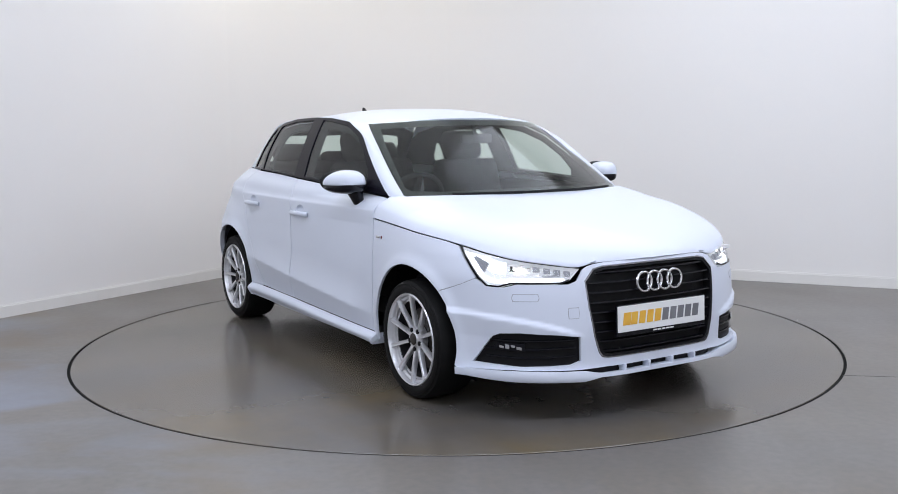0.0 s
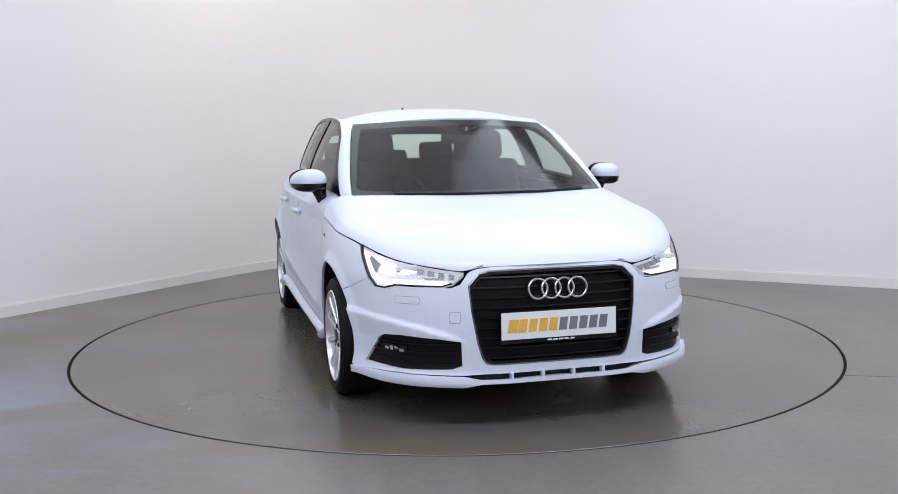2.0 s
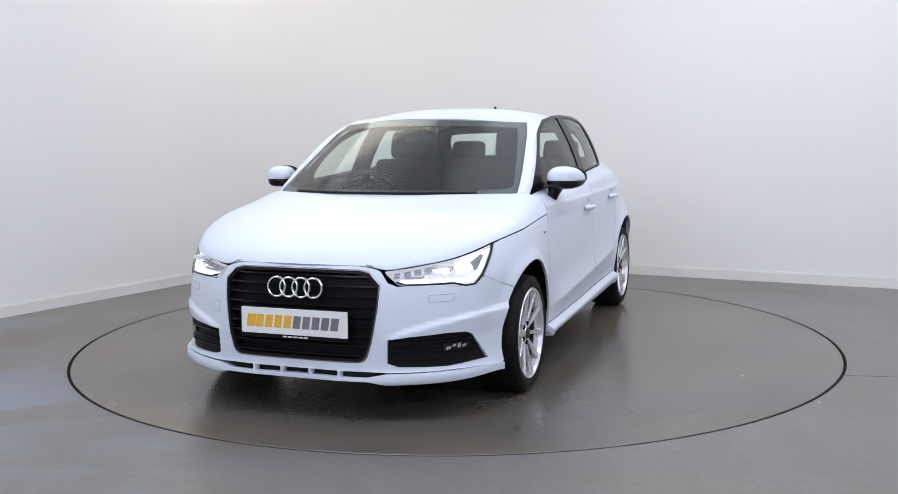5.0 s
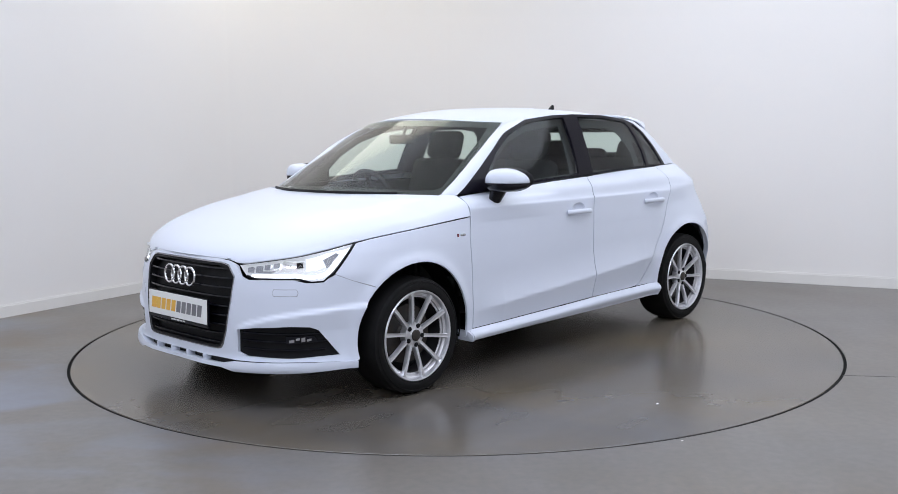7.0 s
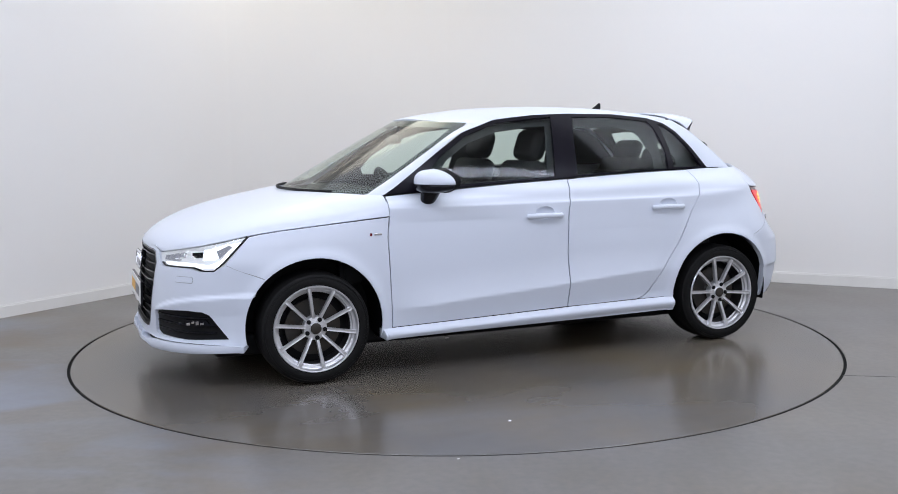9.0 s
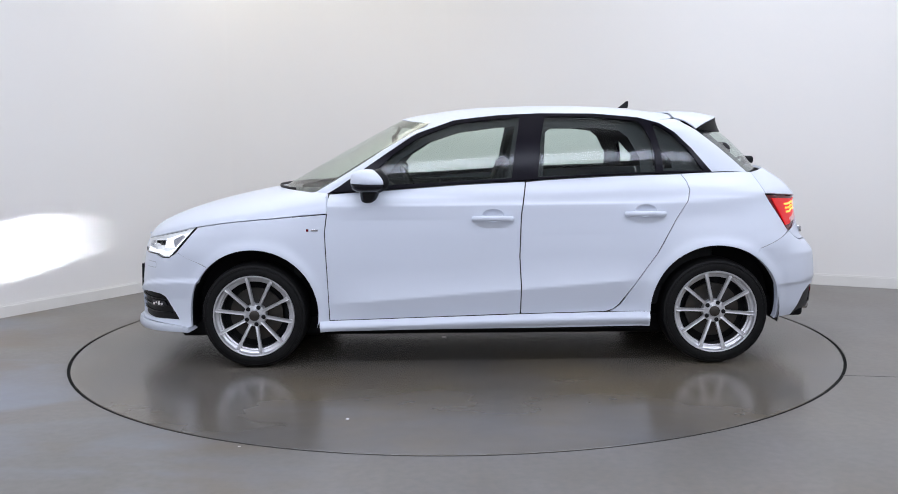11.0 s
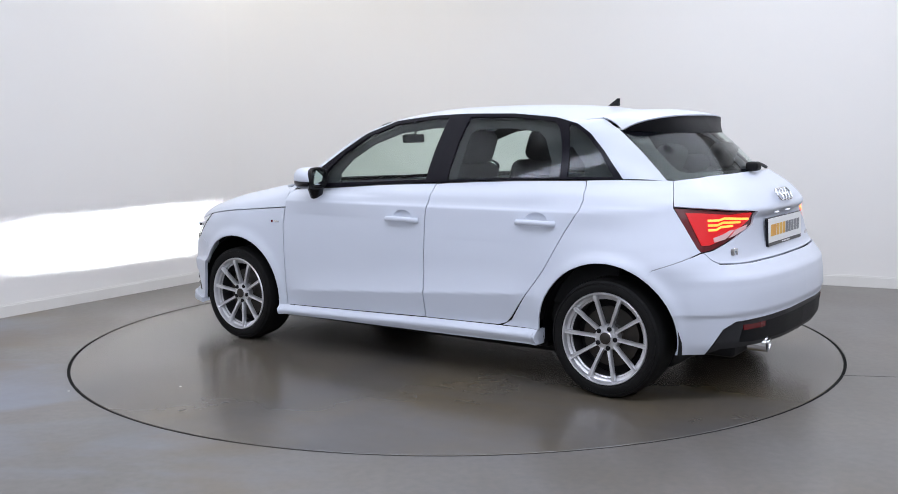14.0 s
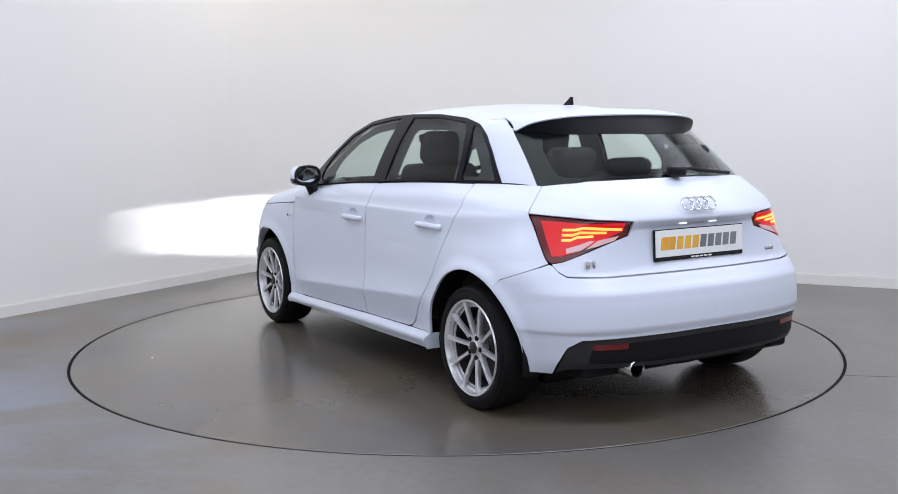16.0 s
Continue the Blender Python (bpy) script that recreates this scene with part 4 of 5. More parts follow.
frame_poly = GR + ring_outline(GR, .014)[::-1]
sheet("grille_frame", GR + ring_outline(GR, .0035)[::-1], SHELL, FRAME_CHROME, grille, "thin bright grille surround", both=True, lift=.001, edge=.004, cell=.02)
sheet("grille_wall", frame_poly, SHELL, BLACK, grille, both=True, lift=-.003, edge=.04, cell=.02)
for k in range(9):
    z = .298 + .043 * k
    w = float(np.interp(z, [.27, .30, .36, .50, .61, .67], [.30, .335, .352, .377, .39, .345]))
    sl = [(0, z - .0035), (U(2.0, w), z - .0035), (U(2.0, w), z + .0035), (0, z + .0035)]
    sheet("slat", sl, SHELL, GLOSS, grille, both=True, lift=-.008, edge=.024, cell=.03)


def rings(x, y0, z, r, wire, tilt, parent, turn=1):
    for k in range(4):
        bm = bmesh.new()
        c = (k - 1.5) * r * 1.42
        vs = []
        for i in range(40):
            a = 2 * math.pi * i / 40
            vs.append([bm.verts.new(((.006 * math.sin(b)), c + (r + wire * math.cos(b)) * math.cos(a), (r + wire * math.cos(b)) * math.sin(a))) for b in [2 * math.pi * j / 8 for j in range(8)]])
        for i in range(40):
            for j in range(8):
                bm.faces.new((vs[i][j], vs[(i + 1) % 40][j], vs[(i + 1) % 40][(j + 1) % 8], vs[i][(j + 1) % 8]))
        bmesh.ops.transform(bm, matrix=pose(x, y0, z, 0, tilt, 0), verts=bm.verts)
        part("emblem_ring", bm, CHROME, parent, "chrome ring emblem")


rings(2.002, 0, .588, .0425, .006, -5, car)


def number_plate(x, z, w, h, turn, tilt, name):
    """A white plate with its print as plain slanted bars."""
    m = pose(x, 0, z, 0, tilt, turn)
    bm = bmesh.new()
    box(bm, -.004, .004, -w / 2, w / 2, -h / 2, h / 2, .0015, m)
    pl = part(name, bm, PLATE, car, "white number plate with orange and grey bars", smooth=False)
    bm = bmesh.new()
    box(bm, -.012, .001, -w / 2 - .004, w / 2 + .004, -h / 2 - .018, h / 2 + .004, .003, m)
    part("plate_holder", bm, GLOSS, pl, smooth=False)
    bm = bmesh.new()
    for k in range(5):
        box(bm, .0005, .0016, -.055 + k * .026, -.035 + k * .026, -h / 2 - .0125, -h / 2 - .006, 0, m)
    part("small_print_bar", bm, PLATE, pl, smooth=False)
    n = 10
    for k in range(n):
        bm = bmesh.new()
        lw = .036 if k else .044
        y = -w * .43 + lw * .95 + k * (w * .86 - lw) / (n - 1)
        sk = -.008
        q = [(0, y, h * .24), (0, y - lw, h * .24), (0, y - lw + sk, -h * .24), (0, y + sk, -h * .24)]
        lo = [bm.verts.new(m @ Vector((.0040, v[1], v[2]))) for v in q]
        hi = [bm.verts.new(m @ Vector((.0052, v[1], v[2]))) for v in q]
        bm.faces.new(hi)
        for i in range(4):
            j = (i + 1) % 4
            bm.faces.new((lo[i], lo[j], hi[j], hi[i]))
        part("print_bar", bm, ORANGE if k < 5 else GREY, pl, smooth=False)


number_plate(2.022, .437, .525, .115, 0, -2, "front_plate")

# lower lip of the front bumper with its slot and struts
lip = [(0, .192), (U(2.0, .34), .192), (U(2.0, .42), .186), (U(1.83, .68), .192), (US(1.588), .196), (US(1.588), .222), (U(1.72, .755), .226), (U(1.83, .68), .228), (U(1.99, .42), .222), (U(2.0, .34), .208), (0, .206)]
front_lip = sheet("front_lip", lip, SHELL, PAINT, car, both=True, lift=.016, edge=.07)
sheet("slot_shadow_gap", [(0, .204), (U(2.0, .36), .204), (U(2.0, .38), .236), (0, .236)], SHELL, BLACK, front_lip, "black slot above the lip", both=True, lift=-.03, edge=0)
for yy in (-.21, -.07, .07, .21):
    xx = float(np.interp(abs(yy), PLAN[:952, 1], PLAN[:952, 0]))
    bm = bmesh.new()
    box(bm, xx - .05, xx - .004, yy - .0045, yy + .0045, .2, .236, .002)
    part("strut", bm, PAINT, front_lip)
bm = bmesh.new()
box(bm, -1.48, 1.70, -.60, .60, .125, .24, .02)
box(bm, -.86, .86, -.70, .70, .172, .24, .01)
box(bm, 1.60, 1.93, -.52, .52, .172, .205, .01)
part("underbody", bm, BLACK, car)

# roof, screens and pillars
roof_poly = [(x, 0) for x in np.linspace(.47, -1.13, 3)] + [(-1.125, .3), (-1.11, .45), (-1.09, .515)] + [(x, float(roof_edge_y(np.array([x]))[0])) for x in np.linspace(-1.04, .47, 30)]
roof = sheet("roof", roof_poly, ROOF, PAINT, car, both=True, cell=.035, edge=.02)


def roof_line(xs):
    xs = np.array(xs, float)
    return ROOF(xs, roof_edge_y(xs))[0]


screen_poly = [(0, .928)] + [(y, .928 + .012 * y) for y in (.2, .4, .6, .69)]
side_edge = [(float(np.interp(t, [0, .3, .7, 1], [.69, .662, .612, .568])), .936 + (1.322 - .936) * t) for t in np.linspace(0, 1, 12)]
screen_poly += side_edge + [(.3, 1.325), (0, 1.325)]
wind = sheet("windscreen", screen_poly, SCREEN, TINTED, car, "tinted curved windscreen", both=True, cell=.05, edge=0)
wind.visible_shadow = False
# black print round the screen
band_poly = screen_poly + [(0, 1.295), (.3, 1.293), (.535, 1.29), (.572, 1.22), (.618, 1.10), (.658, .98), (.64, .966), (.4, .955), (0, .950)]
sheet("screen_border", band_poly, SCREEN, GLOSS, wind, "black border of the windscreen", both=True, lift=-.004, cell=.04, edge=0)
rw = [(0, 1.035), (.3, 1.034), (.55, 1.03), (.622, 1.028), (.604, 1.10), (.582, 1.18), (.556, 1.266), (.3, 1.30), (0, 1.305)]
rear_win = sheet("rear_window", rw, REAR_GLASS, TINTED, car, "tinted rear window", both=True, cell=.04, edge=0)
rear_win.visible_shadow = False
rb = rw + [(0, 1.255), (.3, 1.25), (.47, 1.235), (.505, 1.18), (.52, 1.10), (.515, 1.07), (.48, 1.058), (.3, 1.056), (0, 1.056)]
sheet("rear_window_border", rb, REAR_GLASS, GLOSS, rear_win, "black border of the rear window", both=True, lift=-.004, cell=.04, edge=0)
# cowl under the windscreen
bm = bmesh.new()
cl = [(1.20 - .60 * y * y, y, .918 + .017 * (1 - (y / .72) ** 2)) for y in np.linspace(-.72, .72, 25)]
cw = [(1.08 - .60 * y * y, y, .948 - .035 * abs(y)) for y in np.linspace(-.72, .72, 25)]
va, vb = [bm.verts.new(p) for p in cl], [bm.verts.new(p) for p in cw]
for i in range(24):
    bm.faces.new((va[i], va[i + 1], vb[i + 1], vb[i]))
part("cowl", bm, BLACK, car)

DLO = [(.83, .936)] + [(x, float(belt_z(np.array([x]))[0]) + .004) for x in (.6, .4, .2, 0, -.2, -.4, -.6, -.8, -1.0, -1.245)] + \
      [(-1.14, 1.15), (-1.05, 1.24), (-.97, 1.29), (-.85, 1.322), (-.61, 1.345), (-.31, 1.35), (-.10, 1.343), (.15, 1.318), (.35, 1.25), (.51, 1.15), (.65, 1.055), (.78, .965)]
GL_F = [(.56, .972), (.3, .983), (0, .998), (-.155, 1.006), (-.175, 1.15), (-.205, 1.332), (-.10, 1.325), (.14, 1.300), (.33, 1.235), (.48, 1.14), (.585, 1.045), (.60, .985)]
GL_R = [(-.292, 1.008), (-.5, 1.018), (-.7, 1.024), (-.935, 1.028), (-.93, 1.12), (-.915, 1.19), (-.885, 1.265), (-.85, 1.303), (-.61, 1.328), (-.342, 1.333), (-.315, 1.2)]
GL_Q = [(-.972, 1.032), (-1.20, 1.032), (-1.11, 1.155), (-1.03, 1.235), (-.955, 1.283), (-.925, 1.285), (-.945, 1.22), (-.968, 1.12)]


# the spoiler's trailing and leading edges
SP = smooth_line([(-1.378, 0, 1.326), (-1.37, .18, 1.324), (-1.34, .345, 1.318), (-1.29, .455, 1.304), (-1.245, .507, 1.288), (-1.185, .553, 1.254)], 30)
SPI = smooth_line([(-1.10, 0, 1.357), (-1.08, .25, 1.352), (-1.07, .43, 1.338), (-1.065, .50, 1.326), (-1.066, .528, 1.316)], 30)


def greenhouse(sd):
    fr = sheet("window_frame", DLO, SIDE_GLASS, PILLAR, car, "black side window surround", side=sd, holes=[GL_F, GL_R, GL_Q], cell=.03, lift=.001, edge=.02)
    for nm, g in (("front_door_glass", GL_F), ("rear_door_glass", GL_R), ("quarter_glass", GL_Q)):
        w = sheet(nm, g, SIDE_GLASS, GLASS, fr, "green-tinted side glass", side=sd, lift=-.004, cell=.05, edge=0)
        w.visible_shadow = False
    # the white pillar and roof rail between the window surround and the screens and roof
    up = [(.83, .936), (.78, .965), (.65, 1.055), (.51, 1.15), (.35, 1.25), (.15, 1.318), (-.10, 1.343), (-.31, 1.35), (-.61, 1.345), (-.85, 1.322), (-.97, 1.29)]
    o = np.array(up)
    outer = SIDE_GLASS(o[:, 0], o[:, 1])[0]
    se = np.array(side_edge)
    inner = np.vstack([SCREEN(se[::2, 0] + .004, se[::2, 1])[0], roof_line([.42, .2, 0, -.3, -.6, -.8, -.95])[0:]])
    # pair the two lines by hand so that the band runs square across
    pair_in = [inner[0] + [-.03, .02, -.01], inner[0], inner[1], inner[2], inner[3], inner[5]] + list(roof_line([.28, .0, -.28, -.6, -.85, -.98]))
    pair_out = [outer[0], outer[1], outer[2], outer[3], outer[4], outer[4] * .45 + outer[5] * .55, outer[5] * .9 + outer[6] * .1, outer[6], outer[7], outer[8], outer[9], outer[10]]
    pair_in[6] = roof_line([.40])[0]

    def band(name, a, b, n, bulge):
        a, b = np.array(a), np.array(b)
        s = np.linspace(0, 1, len(a))

        def f(p, t):
            pa = np.stack([pchip(s, a[:, i], p) for i in range(3)], -1)
            pb = np.stack([pchip(s, b[:, i], p) for i in range(3)], -1)
            q = pa + (pb - pa) * t[:, None]
            w = (np.linalg.norm(pb - pa, axis=1) * bulge * 4 * t * (1 - t))[:, None]
            q = q + w * np.array([0.15, .72, .66])
            q[:, 1] *= sd
            return q
        return grid_mesh(name, f, n, 9, PAINT, car, mirror=False, edge=.004)
    band("roof_pillar", pair_out, pair_in, 70, .06)
    # rear pillar: from the roof's end past the spoiler's side down to the tailgate
    c_out = [(-.97, 1.29), (-.985, 1.282), (-1.01, 1.265), (-1.035, 1.247), (-1.085, 1.205), (-1.14, 1.15), (-1.20, 1.075), (-1.245, 1.024)]
    o = np.array(c_out)
    a = list(SIDE_GLASS(o[:, 0], o[:, 1])[0])
    r = np.array([(.556, 1.266), (.572, 1.215), (.585, 1.17), (.604, 1.10), (.622, 1.028)])
    b = [roof_line([-.98])[0], SPI[-1] + [.004, .003, -.004], (SPI[-1] + SP[-1]) / 2 + [0, .003, -.003]] + list(REAR_GLASS(r[:, 0], r[:, 1])[0])
    band("rear_pillar", [pair_out[-1]] + a[1:], b, 40, .03)
    # dark cloth inside of the pillars
    hole_f = [(.50, .985), (-.13, 1.02), (-.15, 1.15), (-.18, 1.305), (-.08, 1.30), (.13, 1.275), (.31, 1.215), (.45, 1.125), (.52, 1.04)]
    hole_r = [(-.325, 1.025), (-.345, 1.27), (-.375, 1.292), (-.62, 1.292), (-.75, 1.275), (-.80, 1.235), (-.86, 1.12), (-.86, 1.035)]
    hole_q = [(-.925, 1.19), (-.955, 1.195), (-1.04, 1.10), (-1.04, 1.06), (-.935, 1.055)]
    rim = [(.83, .936)] + [(x, float(belt_z(np.array([x]))[0]) + .004) for x in (.4, 0, -.4, -.8, -1.2)] + [(-1.40, 1.03), (-1.32, 1.12), (-1.22, 1.22), (-1.12, 1.27), (-.97, 1.30), (-.85, 1.325), (-.61, 1.345), (-.31, 1.35), (-.10, 1.343), (.15, 1.318), (.35, 1.25), (.51, 1.15), (.65, 1.055), (.78, .965)]
    sheet("pillar_lining", rim, SIDE_GLASS, PILLAR_CLOTH, car, "dark grey inner pillar lining", side=sd, holes=[hole_f, hole_r, hole_q], cell=.04, lift=-.045, edge=.006)


greenhouse(1)
greenhouse(-1)
_sk = np.linspace(0, 1, 30)


def spoiler_point(s, t):
    o = np.stack([np.interp(t, _sk, SP[:, i]) for i in range(3)], -1)
    i_ = np.stack([np.interp(t, _sk, SPI[:, i]) for i in range(3)], -1)
    p = i_ + (o - i_) * s[:, None]
    p[:, 2] += .012 * np.sin(np.pi * s) + .004
    return p


spoiler = grid_mesh("roof_spoiler", spoiler_point, 14, 40, PAINT, car, edge=.007)


def spoiler_under(s, t):
    o = np.stack([np.interp(t, _sk, SP[:, i]) for i in range(3)], -1) - [.002, 0, .002]
    o[:, 2] -= .011 * np.clip(s / .3, 0, 1) * np.interp(np.abs(o[:, 1]), [.35, .55], [1, 0])
    y = o[:, 1] * .985
    q = rear_glass_point(y, np.interp(np.abs(y), [0, .35, .54], [1.236, 1.24, 1.262])) + np.array([-.002, 0, 0])
    return o + (q - o) * np.clip((s - .3) / .7, 0, 1)[:, None]


grid_mesh("spoiler_underside", spoiler_under, 10, 40, BLACK, spoiler, "black spoiler underside", edge=.0)

# tailgate and rear bumper
gate = [(U_END, .652), (U(-1.90, .3), .652), (U(-1.86, .52), .650), (U3(-1.679, .636, .652), .656), (U3(-1.67, .675, .67), .675), (U3(-1.664, .703, .703), .702), (U3(-1.69, .67, .71), .709), (U3(-1.72, .60, .737), .737), (U3(-1.75, .50, .773), .773), (U3(-1.771, .378, .809), .809), (U3(-1.777, .365, .84), .84), (U3(-1.783, .360, .872), .872), (U3(-1.76, .44, .879), .879), (U3(-1.68, .60, .893), .893), (U3(-1.60, .68, .901), .901)]
gate += [(U3(-1.5265, .7217, .908), .908), (U3(-1.5035, .6737, .96), .96), (U3(-1.4805, .6187, 1.017), 1.017), (U3(-1.53, .56, 1.024), 1.024), (U(-1.86, .52), 1.034), (U(-1.89, .40), 1.036), (U(-1.91, .2), 1.038), (U_END, 1.04)]
tailgate = sheet("tailgate", gate, SHELL, PAINT, car, both=True, cell=.016)
rbp = [(U_END, .405), (U(-1.90, .3), .402), (U(-1.85, .56), .398), (U(-1.80, .65), .394), (U(-1.76, .70), .36), (U(-1.70, .745), .24), (US(-1.575), .236)]
rbp += arc(HUB_R, ARCH, math.degrees(math.atan2(.24 - HUB_Z, -1.575 - HUB_R)) + 360, math.degrees(math.atan2(.621 - HUB_Z, -1.468 - HUB_R)), 14)
rbp += [(US(-1.47), .621), (US(-1.60), .668), (U3(-1.655, .712, .701), .700), (U3(-1.667, .70, .69), .694), (U3(-1.675, .675, .668), .668), (U3(-1.685, .636, .648), .649), (U(-1.86, .52), .644), (U(-1.90, .3), .646), (U_END, .646)]
sheet("rear_bumper", rbp, SHELL, PAINT, car, both=True, edge=.03, cell=.014)
dif = [(U_END, .262), (U(-1.90, .3), .262), (U(-1.85, .56), .268), (U(-1.76, .70), .262), (U(-1.71, .738), .24), (U(-1.765, .695), .362), (U(-1.80, .65), .390), (U(-1.85, .56), .394), (U(-1.90, .3), .398), (U_END, .401)]
diffuser = sheet("diffuser", dif, SHELL, SATIN, car, "dark grey lower rear bumper insert", both=True, lift=-.006, edge=.06)
field = [(U_END, .285), (U(-1.90, .3), .285), (U(-1.85, .56), .290), (U(-1.815, .625), .296), (U(-1.82, .615), .352), (U(-1.85, .56), .372), (U(-1.90, .3), .378), (U_END, .380)]
sheet("mesh_field", field, SHELL, BLACK, diffuser, "black recessed field", both=True, lift=-.0035, edge=.004)
for sd in (1, -1):
    rf = [(U(-1.875, .46), .350), (U(-1.825, .61), .350), (U(-1.825, .61), .374), (U(-1.875, .46), .374)]
    sheet("reflector", rf, SHELL, RED, diffuser, "red reflector", side=sd, lift=-.0015, edge=.008, cell=.03)
for yy in (-.50, -.30, .10, .28):
    bm = bmesh.new()
    box(bm, -1.845 + .12 * yy * yy, -1.66, yy - .045, yy + .045, .238, .275, .006)
    part("fin", bm, BLACK, diffuser)
bm = bmesh.new()
box(bm, -1.78, -1.46, -.62, .62, .215, .32, .02)
part("rear_tray", bm, BLACK, car, "black boot floor underside")
bm = bmesh.new()
lathe(bm, [(.033, .10), (.034, .004), (.037, -.004), (.040, 0), (.040, .12)], 28, "x")
bmesh.ops.transform(bm, matrix=pose(-1.866, .41, .258, 0, 0, 0), verts=bm.verts)
pipe = part("exhaust_pipe", bm, CHROME, car, "round chrome tailpipe")
# Black lining stands in for the shade inside the tailpipe
bm = bmesh.new()
rr = lathe(bm, [(.0325, .03), (.0325, .09), (.002, .09)], 24, "x")
bm.faces.new(rr[-1])
bmesh.ops.transform(bm, matrix=pose(-1.866, .41, .258, 0, 0, 0), verts=bm.verts)
part("bore_shade", bm, BLACK, pipe, "black lining for the shade inside the pipe")

PALE_RED = glowing("reversing_plastic", (1.0, 0.5, 0.5), 0.12, (0.62, 0.42, 0.42))
TAIL_BACK = material("tail_housing", (0.11, 0.003, 0.006), 0.25, 0.0, 0.3)
for sd in (1, -1):
    tl = sheet("tail_lamp", TAIL, SHELL, TAIL_BACK, car, "red rear lamp with orange glowing strips", side=sd, lift=-.012, edge=.03, cell=.02)
    inner = [(U3(-1.575, .70, .878), .880), (U3(-1.64, .65, .87), .876), (U3(-1.70, .56, .868), .868), (U3(-1.77, .40, .856), .858), (U3(-1.765, .40, .83), .832), (U3(-1.74, .52, .79), .79), (U3(-1.71, .61, .755), .755), (U3(-1.68, .67, .735), .735), (U3(-1.655, .70, .735), .735)]
    sheet("red_glow", inner, SHELL, TAIL_RED, tl, "lit red lamp field", side=sd, lift=-.006, edge=.008, cell=.02)
    strips = ([(.69, .843), (.61, .843), (.57, .850), (.40, .838)], [(.69, .822), (.62, .822), (.585, .832), (.47, .828)], [(.69, .801), (.635, .801), (.60, .813), (.53, .815)])
    for line in strips:
        st = [(U3(-1.70, y, z), z + .005) for y, z in line] + [(U3(-1.70, y, z), z - .005) for y, z in line[::-1]]
        sheet("glow_strip", st, SHELL, TAIL_GLOW, tl, "orange-red glowing strip", side=sd, lift=-.002, edge=.005, cell=.015)
    for rv in ([(.675, .766), (.60, .782), (.56, .795), (.53, .797), (.60, .757), (.675, .746)], [(.515, .797), (.42, .812), (.44, .793), (.52, .773), (.575, .762)]):
        sheet("reversing_lamp", [(U3(-1.72, y, z), z) for y, z in rv], SHELL, PALE_RED, tl, "pale pink reversing lamp", side=sd, lift=-.001, edge=.006, cell=.02)
    bm = bmesh.new()
    box(bm, -1.800, -1.775, sd * .09 - .020, sd * .09 + .020, .846, .851, .001)
    part("plate_lamp", bm, PLATE_LAMP, tailgate, "lit white plate lamp")
number_plate(-1.808, .768, .525, .115, 180, -3, "rear_plate")
rings(-1.797, 0, .932, .032, .0045, 32, car)
for y0, y1, z0, z1, x in ((.62, .595, .685, .715, -1.735), (.585, .572, .685, .715, -1.75), (-.46, -.49, .692, .708, -1.802), (-.495, -.525, .692, .708, -1.795)):
    bm = bmesh.new()
    P, N = SHELL(np.array([U(-1.86, (abs(y0) + abs(y1)) / 2)]), np.array([(z0 + z1) / 2]))
    box(bm, P[0, 0] - .004, P[0, 0] + .01, min(y0, y1) * .97, max(y0, y1) * .97, z0, z1, .001)
    part("badge_bar", bm, CHROME, tailgate, "small chrome model badge")
# rear wiper, aerial, front wipers
bm = bmesh.new()
tube(bm, smooth_line([(-1.648, -.02, 1.080), (-1.632, -.10, 1.078), (-1.610, -.25, 1.062), (-1.572, -.42, 1.046)], 14), .010, 8, flat=.8)
box(bm, -1.668, -1.605, -.062, .018, 1.042, 1.088, .016)
part("rear_wiper", bm, BLACK, car, "black rear wiper")
bm = bmesh.new()
fin = [(-.838, 1.385), (-.898, 1.385), (-.903, 1.425), (-.892, 1.427), (-.865, 1.406)]
fa, fb = [bm.verts.new((x, .012 * (1 - (z - 1.385) * 16), z)) for x, z in fin], [bm.verts.new((x, -.012 * (1 - (z - 1.385) * 16), z)) for x, z in fin]
bm.faces.new(fa)
bm.faces.new(fb)
for i in range(5):
    bm.faces.new((fa[i], fa[(i + 1) % 5], fb[(i + 1) % 5], fb[i]))
part("aerial", bm, BLACK, car, "small black roof aerial", smooth=False)
for y0, y1 in ((-.50, .02), (-.02, .52)):
    bm = bmesh.new()
    ln = [(1.205 - .6 * y * y + .006, y, .950 - .004 * abs(y)) for y in np.linspace(y0, y1, 12)]
    tube(bm, ln, .005, 6, flat=1.6)
    part("wiper", bm, BLACK, car, "black windscreen wiper")


